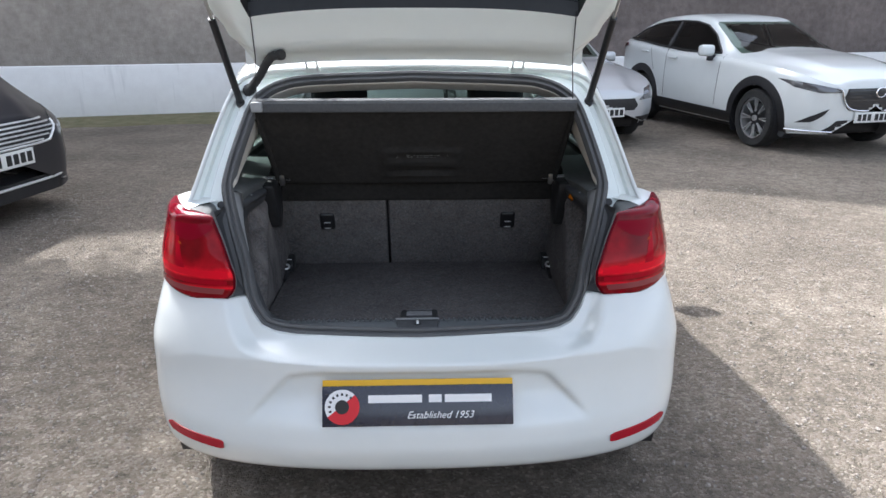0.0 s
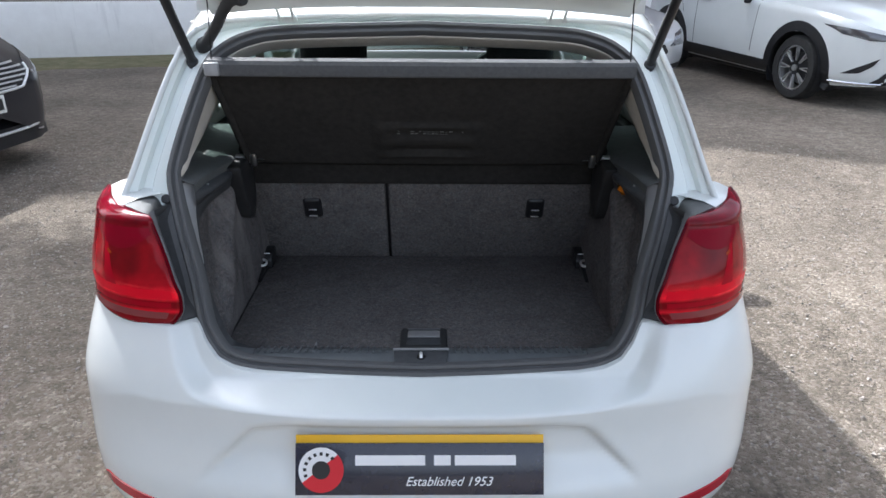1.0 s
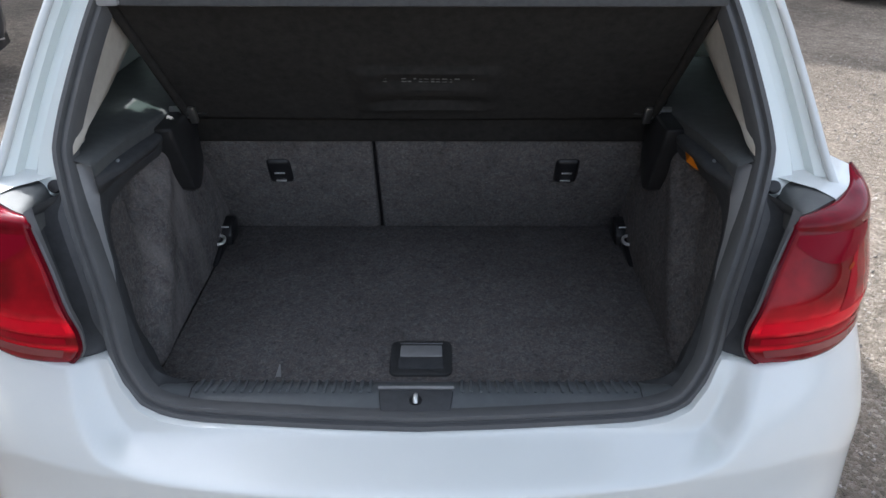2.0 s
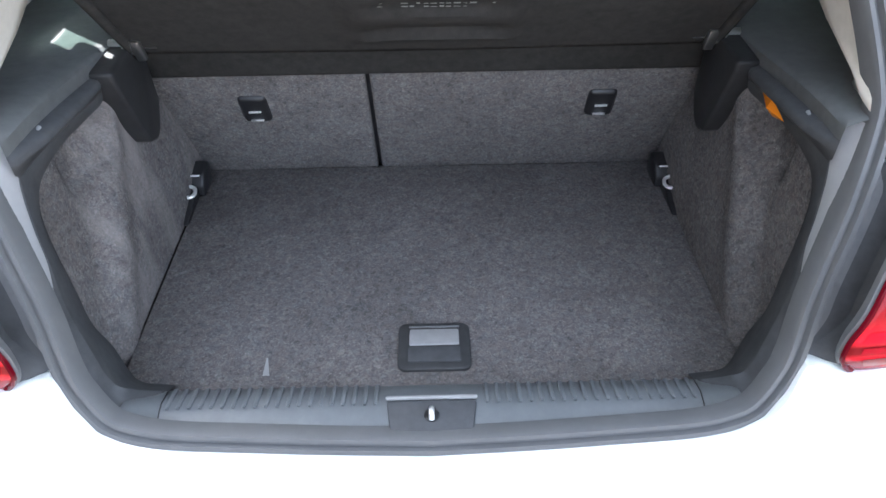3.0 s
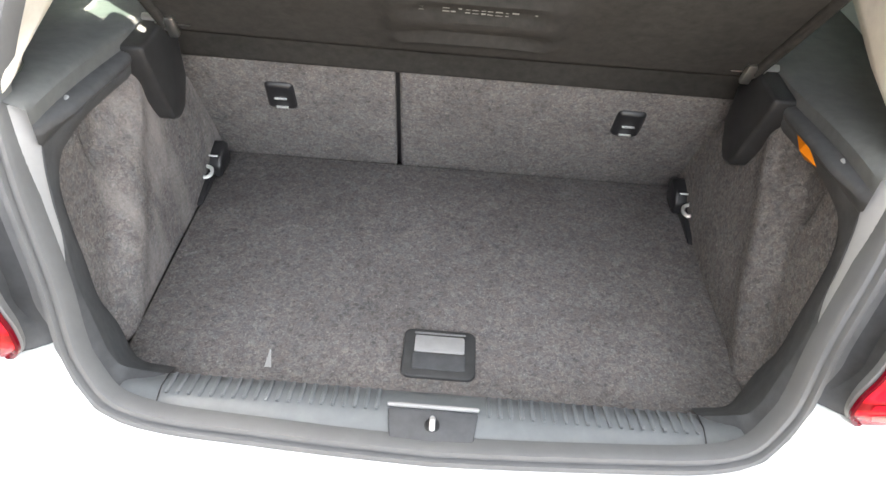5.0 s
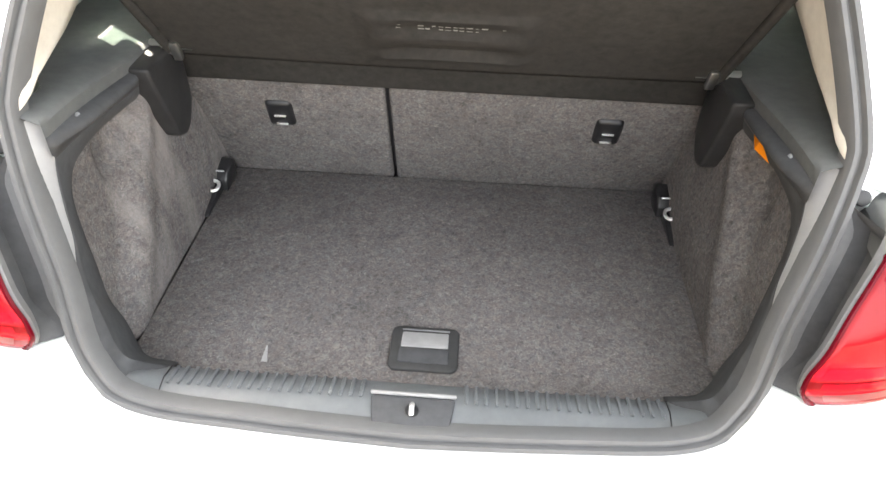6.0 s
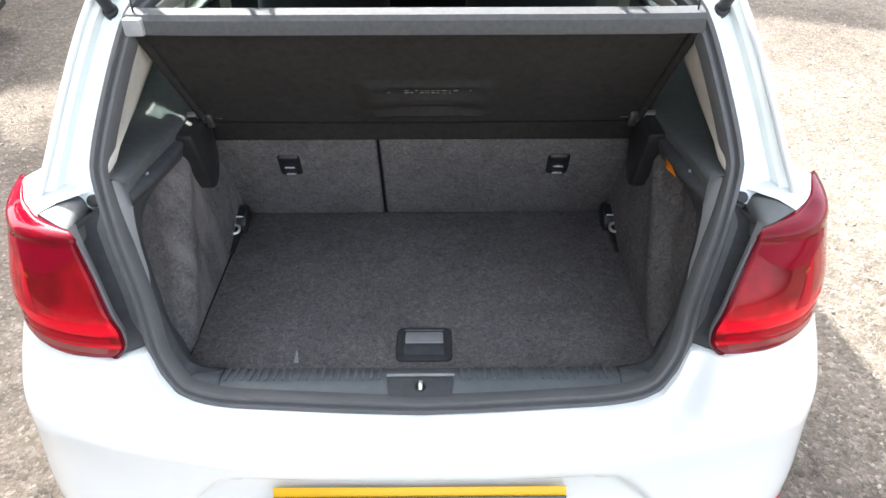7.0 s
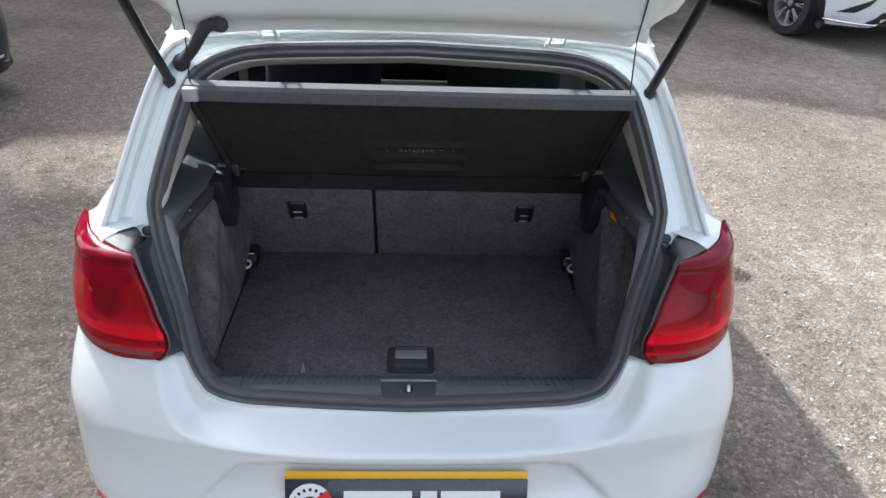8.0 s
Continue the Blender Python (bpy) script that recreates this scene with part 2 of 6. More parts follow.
def carpet_mat(name, streak=0.0):
    """Matted grey-brown felt: tangled fibres, blotches and pale flecks."""
    m = mat(name, (0.12, 0.115, 0.11), 0.95, spec=0.1)
    nt = m.node_tree
    p = nt.nodes["Principled BSDF"]
    co = coords(m)

    def noise(scale, detail, rough, distort):
        n = nt.nodes.new("ShaderNodeTexNoise")
        for key, val in (("Scale", scale), ("Detail", detail), ("Roughness", rough), ("Distortion", distort)):
            n.inputs[key].default_value = val
        nt.links.new(co, n.inputs["Vector"])
        return n.outputs["Fac"]

    def spread(fac, a, b, lo, hi):
        r = nt.nodes.new("ShaderNodeMapRange")
        for key, val in (("From Min", a), ("From Max", b), ("To Min", lo), ("To Max", hi)):
            r.inputs[key].default_value = val
        nt.links.new(fac, r.inputs["Value"])
        return r.outputs["Result"]

    def math_node(op, a, b):
        n = nt.nodes.new("ShaderNodeMath")
        n.operation = op
        nt.links.new(a, n.inputs[0])
        nt.links.new(b, n.inputs[1])
        return n.outputs["Value"]

    fibre = noise(150, 5, 0.68, 1.2)
    fleck = noise(230, 2, 0.5, 2.0)
    f = math_node("MULTIPLY", spread(noise(7, 5, 0.6, 0.5), 0.3, 0.7, 0.84, 1.14), spread(noise(34, 6, 0.7, 1.2), 0.3, 0.7, 0.80, 1.18))
    r = nt.nodes.new("ShaderNodeValToRGB")
    e = r.color_ramp.elements
    e[0].position, e[0].color = 0.30, (0.065, 0.062, 0.062, 1)
    e[1].position, e[1].color = 0.72, (0.195, 0.185, 0.180, 1)
    nt.links.new(fibre, r.inputs["Fac"])
    tint = nt.nodes.new("ShaderNodeValToRGB")
    tint.color_ramp.elements[0].position, tint.color_ramp.elements[0].color = 0.36, (0.96, 0.99, 1.02, 1)
    tint.color_ramp.elements[1].position, tint.color_ramp.elements[1].color = 0.64, (1.05, 0.99, 0.965, 1)
    nt.links.new(noise(75, 4, 0.6, 0.8), tint.inputs["Fac"])
    dye = nt.nodes.new("ShaderNodeVectorMath")
    dye.operation = "MULTIPLY"
    nt.links.new(r.outputs["Color"], dye.inputs[0])
    nt.links.new(tint.outputs["Color"], dye.inputs[1])
    g = math_node("ADD", f, spread(fleck, 0.62, 0.74, 0.0, 0.75))
    sc = nt.nodes.new("ShaderNodeVectorMath")
    sc.operation = "SCALE"
    nt.links.new(dye.outputs["Vector"], sc.inputs[0])
    nt.links.new(g, sc.inputs["Scale"])
    out = sc.outputs["Vector"]
    if streak:
        # a paler tone mixed into the felt in broken upright streaks
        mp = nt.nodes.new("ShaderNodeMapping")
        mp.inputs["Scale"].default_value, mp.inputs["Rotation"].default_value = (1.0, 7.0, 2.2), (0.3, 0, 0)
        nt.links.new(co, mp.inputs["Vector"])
        streak_noise = nt.nodes.new("ShaderNodeTexNoise")
        streak_noise.inputs["Scale"].default_value, streak_noise.inputs["Detail"].default_value, streak_noise.inputs["Roughness"].default_value = 1.3, 4, 0.6
        nt.links.new(mp.outputs["Vector"], streak_noise.inputs["Vector"])
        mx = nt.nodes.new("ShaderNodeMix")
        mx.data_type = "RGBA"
        nt.links.new(spread(streak_noise.outputs["Fac"], 0.47, 0.75, 0.0, streak), mx.inputs[0])
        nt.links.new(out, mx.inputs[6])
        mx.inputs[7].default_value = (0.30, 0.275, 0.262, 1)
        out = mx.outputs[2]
    nt.links.new(out, p.inputs["Base Color"])
    bp = nt.nodes.new("ShaderNodeBump")
    bp.inputs["Strength"].default_value, bp.inputs["Distance"].default_value = 0.5, 0.003
    nt.links.new(fibre, bp.inputs["Height"])
    nt.links.new(bp.outputs["Normal"], p.inputs["Normal"])
    return m


CARPET = carpet_mat("boot_carpet")
STREAKED_CARPET = carpet_mat("streaked_boot_carpet", 0.7)


def lens_bands(m):
    """Moulded bands in the red lens, one above the other."""
    nt = m.node_tree
    sep = nt.nodes.new("ShaderNodeSeparateXYZ")
    nt.links.new(coords(m), sep.inputs["Vector"])
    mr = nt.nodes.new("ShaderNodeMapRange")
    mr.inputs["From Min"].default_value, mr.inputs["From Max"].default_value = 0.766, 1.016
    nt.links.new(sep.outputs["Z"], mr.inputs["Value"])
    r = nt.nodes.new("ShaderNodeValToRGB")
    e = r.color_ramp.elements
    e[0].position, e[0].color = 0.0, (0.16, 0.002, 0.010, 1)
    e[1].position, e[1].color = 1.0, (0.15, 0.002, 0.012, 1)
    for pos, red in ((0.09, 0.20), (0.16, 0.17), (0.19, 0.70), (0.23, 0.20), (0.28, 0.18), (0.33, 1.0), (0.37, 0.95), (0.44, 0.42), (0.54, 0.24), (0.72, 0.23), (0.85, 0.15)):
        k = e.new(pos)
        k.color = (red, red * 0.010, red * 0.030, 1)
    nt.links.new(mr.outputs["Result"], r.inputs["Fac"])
    n = nt.nodes.new("ShaderNodeTexNoise")
    n.inputs["Scale"].default_value, n.inputs["Detail"].default_value = 26, 3
    nt.links.new(coords(m), n.inputs["Vector"])
    m2 = nt.nodes.new("ShaderNodeMapRange")
    m2.inputs["From Min"].default_value, m2.inputs["From Max"].default_value = 0.3, 0.7
    m2.inputs["To Min"].default_value, m2.inputs["To Max"].default_value = 0.78, 1.28
    nt.links.new(n.outputs["Fac"], m2.inputs["Value"])
    sc = nt.nodes.new("ShaderNodeVectorMath")
    sc.operation = "SCALE"
    nt.links.new(r.outputs["Color"], sc.inputs[0])
    # a round area darkened in the lens colour stands for a reflector behind it
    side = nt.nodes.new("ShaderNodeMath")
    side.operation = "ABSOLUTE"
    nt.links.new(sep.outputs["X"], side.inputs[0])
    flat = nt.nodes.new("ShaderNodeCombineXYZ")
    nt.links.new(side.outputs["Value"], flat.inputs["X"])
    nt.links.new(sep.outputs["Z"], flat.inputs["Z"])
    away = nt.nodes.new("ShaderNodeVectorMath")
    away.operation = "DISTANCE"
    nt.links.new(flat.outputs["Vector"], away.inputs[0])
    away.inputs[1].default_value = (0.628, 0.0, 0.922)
    bowl_tone = nt.nodes.new("ShaderNodeMapRange")
    bowl_tone.interpolation_type = "SMOOTHSTEP"
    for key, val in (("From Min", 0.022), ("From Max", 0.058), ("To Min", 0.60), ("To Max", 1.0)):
        bowl_tone.inputs[key].default_value = val
    nt.links.new(away.outputs["Value"], bowl_tone.inputs["Value"])
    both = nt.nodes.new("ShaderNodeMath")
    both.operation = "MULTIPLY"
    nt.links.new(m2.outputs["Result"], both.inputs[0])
    nt.links.new(bowl_tone.outputs["Result"], both.inputs[1])
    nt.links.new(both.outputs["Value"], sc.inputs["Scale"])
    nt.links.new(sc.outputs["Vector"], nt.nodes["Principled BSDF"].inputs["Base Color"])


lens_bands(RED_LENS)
GROUND = ground_mat()


# ---- mesh helpers ----
def link_mesh(name, bm, material, smooth=40):
    me = bpy.data.meshes.new(name)
    bmesh.ops.recalc_face_normals(bm, faces=bm.faces[:])
    bm.to_mesh(me)
    bm.free()
    me.materials.append(material)
    if smooth:
        me.polygons.foreach_set("use_smooth", [True] * len(me.polygons))
        me.set_sharp_from_angle(angle=radians(smooth))
    return new(name, me)


def part(name, bm, material, parent, label="", smooth=40):
    ob = link_mesh(name, bm, material, smooth)
    ob.parent = parent
    if label:
        tagged(ob, label)
    return ob


def thing(name, label, category, at=None, group="", kind=""):
    ob = new(name)
    ob.empty_display_size = 0.1
    if at is not None:
        ob.matrix_basis = at
    return tagged(ob, label, category, group, kind)


def solid(ob, thick, offset=-1.0):
    md = ob.modifiers.new("thickness", "SOLIDIFY")
    md.thickness, md.offset = thick, offset
    return ob


def bevel(ob, width, segments=2):
    md = ob.modifiers.new("edges", "BEVEL")
    md.width, md.segments, md.limit_method, md.angle_limit = width, segments, "ANGLE", radians(35)
    return ob


def grid(pts, wrap_u=False, wrap_v=False, keep=None):
    """A bmesh from an array [n][m] of points; keep(centre) picks the faces."""
    a = np.asarray(pts, float)
    n, m = a.shape[:2]
    bm = bmesh.new()
    vs = [[bm.verts.new(a[i, j]) for j in range(m)] for i in range(n)]
    for i in range(n if wrap_u else n - 1):
        for j in range(m if wrap_v else m - 1):
            i2, j2 = (i + 1) % n, (j + 1) % m
            quad = (vs[i][j], vs[i2][j], vs[i2][j2], vs[i][j2])
            if keep and not keep((a[i, j] + a[i2, j] + a[i2, j2] + a[i, j2]) / 4):
                continue
            bm.faces.new(quad)
    loose = [v for v in bm.verts if not v.link_faces]
    bmesh.ops.delete(bm, geom=loose, context="VERTS")
    bmesh.ops.remove_doubles(bm, verts=bm.verts[:], dist=1e-5)
    return bm


def box(size, at=(0, 0, 0), turn=(0, 0, 0), bev=0.0, seg=2, taper=None):
    bm = bmesh.new()
    bmesh.ops.create_cube(bm, size=1.0)
    bmesh.ops.scale(bm, vec=size, verts=bm.verts[:])
    if taper:
        for v in bm.verts:
            if v.co.z > 0:
                v.co.x *= taper[0]
                v.co.y *= taper[1]
    if bev:
        bmesh.ops.bevel(bm, geom=bm.edges[:], offset=bev, segments=seg, profile=0.5, affect="EDGES")
    bmesh.ops.transform(bm, matrix=pose(*at, *turn), verts=bm.verts[:])
    return bm


def cyl(r, h, at=(0, 0, 0), turn=(0, 0, 0), seg=24, r2=None, bev=0.0):
    bm = bmesh.new()
    bmesh.ops.create_cone(bm, cap_ends=True, segments=seg, radius1=r, radius2=r if r2 is None else r2, depth=h)
    if bev:
        es = [e for e in bm.edges if len(e.link_faces) == 2 and e.calc_face_angle(0) > 1.0]
        bmesh.ops.bevel(bm, geom=es, offset=bev, segments=2, profile=0.5, affect="EDGES")
    bmesh.ops.transform(bm, matrix=pose(*at, *turn), verts=bm.verts[:])
    return bm


def join(*bms):
    out = bmesh.new()
    for b in bms:
        me = bpy.data.meshes.new("tmp")
        b.to_mesh(me)
        b.free()
        out.from_mesh(me)
        bpy.data.meshes.remove(me)
    return out


def tube(path, r, seg=10, closed=False, caps=True):
    """A round bar along a path; r may be a list."""
    p = [Vector(q) for q in path]
    n = len(p)
    rs = r if isinstance(r, (list, tuple)) else [r] * n
    bm = bmesh.new()
    rings, side = [], None
    for i in range(n):
        a, b = (p[(i - 1) % n], p[(i + 1) % n]) if closed else (p[max(i - 1, 0)], p[min(i + 1, n - 1)])
        t = (b - a).normalized()
        if side is None:
            side = t.orthogonal().normalized()
        side = (side - t * side.dot(t)).normalized()
        up = t.cross(side)
        rings.append([bm.verts.new(p[i] + rs[i] * (math.cos(k * math.tau / seg) * side + math.sin(k * math.tau / seg) * up)) for k in range(seg)])
    for i in range(n if closed else n - 1):
        for k in range(seg):
            bm.faces.new((rings[i][k], rings[i][(k + 1) % seg], rings[(i + 1) % n][(k + 1) % seg], rings[(i + 1) % n][k]))
    if caps and not closed:
        bm.faces.new(rings[0])
        bm.faces.new(rings[-1])
    return bm


def spline(keys):
    """A smooth function of one number through pairs of (place, value)."""
    xs, ys = np.array([k[0] for k in keys], float), np.array([k[1] for k in keys], float)
    d = np.diff(ys) / np.diff(xs)
    m = np.zeros(len(xs))
    m[0], m[-1] = d[0], d[-1]
    for i in range(1, len(xs) - 1):
        m[i] = 0 if d[i - 1] * d[i] <= 0 else 2 * d[i - 1] * d[i] / (d[i - 1] + d[i])

    def f(x):
        x = min(max(x, xs[0]), xs[-1])
        i = int(min(max(np.searchsorted(xs, x) - 1, 0), len(xs) - 2))
        h = xs[i + 1] - xs[i]
        t = (x - xs[i]) / h
        return float((2 * t**3 - 3 * t**2 + 1) * ys[i] + (t**3 - 2 * t**2 + t) * h * m[i] + (3 * t**2 - 2 * t**3) * ys[i + 1] + (t**3 - t**2) * h * m[i + 1])

    return f


def smooth_path(pts, n):
    """n points at even steps along a Catmull-Rom line through pts."""
    p = [np.array(q, float) for q in pts]
    p = [2 * p[0] - p[1]] + p + [2 * p[-1] - p[-2]]
    fine = []
    for i in range(1, len(p) - 2):
        for t in np.linspace(0, 1, 24, endpoint=False):
            a, b, c, d = p[i - 1], p[i], p[i + 1], p[i + 2]
            fine.append(0.5 * (2 * b + (c - a) * t + (2 * a - 5 * b + 4 * c - d) * t**2 + (3 * b - a - 3 * c + d) * t**3))
    fine.append(p[-2])
    fine = np.array(fine)
    s = np.r_[0, np.cumsum(np.linalg.norm(np.diff(fine, axis=0), axis=1))]
    w = np.linspace(0, s[-1], n)
    return np.stack([np.interp(w, s, fine[:, k]) for k in range(fine.shape[1])], 1)


def step(a, b, x):
    t = min(max((x - a) / (b - a), 0.0), 1.0)
    return t * t * (3 - 2 * t)


def inside(poly, x, y):
    hit = False
    for (ax, ay), (bx, by) in zip(poly, poly[1:] + poly[:1]):
        if (ay > y) != (by > y) and x < (bx - ax) * (y - ay) / (by - ay) + ax:
            hit = not hit
    return hit


def skin(prof, ny=110, per=6):
    """The half-open hull of a car as [station][point]: from the sill on one side over the roof to the other sill."""
    L = prof["L"]
    us = 0.5 - 0.5 * np.cos(np.linspace(0, math.pi, ny))
    us = 0.45 * us + 0.55 * np.linspace(0, 1, ny)
    rows = []
    for u in us:
        y = L * u
        w, wr, zs, zb, zr, zt = (prof[k](y) for k in ("w", "wr", "zs", "zb", "zr", "zt"))
        ins = prof["ins"](y) if "ins" in prof else 0.055
        half = [(w * 0.92, zs), (w * 0.985, zs + 0.10), (w, zs + 0.48 * (zb - zs)), (w * 0.985, zb - 0.07), (w - ins, zb), (wr + (w - ins - wr) * prof.get("waist", 0.9), zb + 0.06 * min(1.0, (zr - zb) / 0.3)), (wr, zr), (wr * 0.68, zt - 0.18 * (zt - zr)), (0.0, zt)]
        line = smooth_half(half, per)
        full = [(x, z) for x, z in line] + [(-x, z) for x, z in line[-2::-1]]
        rows.append([(x, y, z) for x, z in full])
    return np.array(rows)


def smooth_half(half, per):
    p = [np.array(q, float) for q in half]
    p = [2 * p[0] - p[1]] + p + [np.array((-p[-2][0], p[-2][1]))]
    out = []
    for i in range(1, len(p) - 2):
        for t in np.linspace(0, 1, per, endpoint=False):
            a, b, c, d = p[i - 1], p[i], p[i + 1], p[i + 2]
            k = 0.35
            ma, mb = k * (c - a), k * (d - b)
            out.append((2 * t**3 - 3 * t**2 + 1) * b + (t**3 - 2 * t**2 + t) * ma + (3 * t**2 - 2 * t**3) * c + (t**3 - t**2) * mb)
    out.append(p[-2])
    return out


def tree_of(bm):
    from mathutils.bvhtree import BVHTree
    return BVHTree.FromBMesh(bm)


def conform(tree, poly, axis, lift=0.004, cols=16, rows=8, far=9.0):
    """A patch with the outline poly, laid on a hull along an axis: 'x+' from the side, 'y+' or 'y-' from an end."""
    xs = [p[0] for p in poly]
    pts = []
    for i in range(cols + 1):
        a = min(xs) + (max(xs) - min(xs)) * min(max(i / cols, 0.001), 0.999)
        cuts = []
        for (ax, ay), (bx, by) in zip(poly, poly[1:] + poly[:1]):
            if (ax > a) != (bx > a):
                cuts.append(ay + (by - ay) * (a - ax) / (bx - ax))
        lo, hi = min(cuts), max(cuts)
        col = []
        for j in range(rows + 1):
            b = lo + (hi - lo) * j / rows
            sign = 1 if axis[1] == "+" else -1
            if axis[0] == "x":
                start, way = Vector((sign * far, a, b)), Vector((-sign, 0, 0))
            else:
                start, way = Vector((a, sign * far, b)), Vector((0, -sign, 0))
            hit = tree.ray_cast(start, way)[0]
            if hit is None:
                near = tree.find_nearest(Vector((start.x if axis[0] == "y" else 0, start.y if axis[0] == "x" else 0, b)))[0]
                hit = near
            col.append(hit - way * lift)
        pts.append(col)
    return grid(pts)


def wheel(parent, at, r, side, width=0.2, rim=0.70, spokes=8):
    """A wheel with a tyre and an alloy rim; side +1 shows its face to +x."""
    hub = new("wheel")
    hub.parent = parent
    hub.matrix_basis = pose(*at, 0, 90 * side, 0)
    prof = [(rim * r, -width / 2), (0.93 * r, -width / 2), (r, -width * 0.36), (r, width * 0.36), (0.93 * r, width / 2), (rim * r, width / 2), (rim * r, -width / 2)]
    ring = [[(math.cos(a) * q, math.sin(a) * q, z) for q, z in prof] for a in np.linspace(0, math.tau, 40, endpoint=False)]
    part("tyre", grid(ring, wrap_u=True), TYRE, hub, "black rubber tyre")
    face = width * 0.42
    bms = [grid([[(math.cos(a) * q, math.sin(a) * q, z) for q, z in ((rim * r, face), (rim * r * 0.92, face), (rim * r * 0.9, -0.05), (rim * r, -0.05))] for a in np.linspace(0, math.tau, 40, endpoint=False)], wrap_u=True)]
    for k in range(spokes):
        for lean in (-7, 7):
            bms.append(box((rim * r * 0.80, 0.011, 0.022), (rim * r * 0.50, 0, 0), (0, 0, 0), 0.005))
            bmesh.ops.transform(bms[-1], matrix=pose(0, 0, face - 0.02, 0, 0, 360 / spokes * k) @ pose(0.05, 0, 0, 0, 0, lean), verts=bms[-1].verts[:])
    bms.append(cyl(0.034, 0.03, (0, 0, face - 0.015), bev=0.006))
    part("rim", join(*bms), ALLOY, hub, "multi-spoke alloy rim")
    part("brake_disc", cyl(rim * r * 0.7, 0.02, (0, 0, -0.01)), BLACK, hub)
    return hub


def parked_car(name, label, prof, paint, m, glass, group=""):
    """A parked car with hull, windows, wheels, mirrors, lamps and grille."""
    car = thing(name, label, "car", m, group)
    pts = skin(prof, 170, 9)
    L = prof["L"]
    # ends: shrink the last section into a rounded cap
    caps = []
    for end, sign in ((pts[0], -1), (pts[-1], 1)):
        mid = np.array((0, end[0, 1], 0.5 * (end[:, 2].max() + end[:, 2].min())))
        caps.append([mid + (end - mid) * (k, 1, k) + np.array((0, sign * 0.05 * math.sqrt(1 - k * k), 0)) for k in (0.96, 0.88, 0.75, 0.55, 0.3, 0.02)])
    rows = np.concatenate([np.array(caps[0][::-1]), pts, np.array(caps[1])])
    tree = tree_of(grid(rows))
    arch, ax = prof["arch"], prof["axles"]
    holes = prof["side_glass"]

    def keep(c):
        for ya in ax:
            if abs(c[0]) > prof["w"](c[1]) * 0.55 and math.hypot(c[1] - ya, c[2] - prof["r"]) < arch:
                return False
        for poly in holes:
            if abs(c[0]) > 0.35 and inside(shrunk(poly, 0.88), c[1], c[2]):
                return False
        for poly, lo, hi in (prof["screen"], prof["rear_screen"]):
            if lo < c[1] < hi and inside(shrunk(poly, 0.88), c[0], c[2]):
                return False
        return True

    part("body", grid(rows, keep=keep), paint, car)
    part("floor_pan", box((1.4, L * 0.78, 0.16), (0, L / 2, 0.24), bev=0.03), BLACK, car)
    part("cabin", box((1.2, L * 0.42, 0.45), (0, L * 0.46, 0.62), bev=0.06), BLACK, car)
    for poly in holes:
        for s in "+-":
            pane = part("side_window", conform(tree, poly, "x" + s, 0.008, 40, 18), glass[0], car, "dark tinted side window", 60)
            edge = poly
            sign = 1 if s == "+" else -1
            run = [Vector((sign * (surface_x(tree, sign, y, z) + 0.006), y, z)) for (ya, za), (yb, zb) in zip(edge, edge[1:] + edge[:1]) for y, z in ((ya + (yb - ya) * k / 8, za + (zb - za) * k / 8) for k in range(8))]
            part("window_seal", tube(run, 0.013, 6, closed=True), BLACK, pane)
    for y0, z0, y1, z1 in prof["seams"]:
        for s in (-1, 1):
            run = [(s * (surface_x(tree, s, y0 + (y1 - y0) * k, z0 + (z1 - z0) * k) + 0.0005), y0 + (y1 - y0) * k, z0 + (z1 - z0) * k) for k in np.linspace(0, 1, 14)]
            part("door_seam", tube(run, 0.003, 5), BLACK, car)
    for y, z in prof["handles"]:
        for s in (-1, 1):
            x = surface_x(tree, s, y, z)
            part("door_handle", join(box((0.022, 0.17, 0.024), (s * (x + 0.022), y, z), bev=0.008, seg=3), box((0.03, 0.025, 0.02), (s * (x + 0.01), y - 0.07, z), bev=0.005), box((0.03, 0.025, 0.02), (s * (x + 0.01), y + 0.07, z), bev=0.005)), paint, car)
    part("windscreen", conform(tree, prof["screen"][0], "y+", 0.008, 36, 20), glass[1], car, "", 60)
    part("rear_window", conform(tree, prof["rear_screen"][0], "y-", 0.003, 16, 8), glass[0], car, "", 60)
    for ya in ax:
        for s in (-1, 1):
            wheel(car, (s * (prof["w"](ya) - 0.115), ya, prof["r"]), prof["r"], s)
            well = [[(s * (prof["w"](ya) - d), ya + math.cos(a) * arch, prof["r"] + math.sin(a) * arch) for d in (0.0, 0.3)] for a in np.linspace(-0.5, math.pi + 0.5, 24)]
            part("wheel_well", grid(well), BLACK, car)
            ww = prof["clad"]
            lip = [[(s * (surface_x(tree, s, ya + math.cos(a) * q, prof["r"] + math.sin(a) * q) + e), ya + math.cos(a) * q, prof["r"] + math.sin(a) * q) for q, e in ((arch - 0.02, -0.03), (arch - 0.015, 0.008), (arch + ww, 0.008), (arch + ww + 0.006, -0.005))] for a in np.linspace(-0.35, math.pi + 0.35, 32)]
            part("arch_trim", grid(lip), BLACK if prof["clad"] > 0.02 else paint, car)
    for poly, axis, material, nm, lab in prof["patches"]:
        for s in ("+", "-") if axis == "x" else ("",):
            q = poly
            part(nm, conform(tree, q, axis + s if axis == "x" else axis, 0.008, 18, 6), material, car, lab)
        if axis == "y+" and min(p[0] for p in poly) > 0.05:
            part(nm, conform(tree, [(-a, b) for a, b in poly], axis, 0.008, 18, 6), material, car, lab)
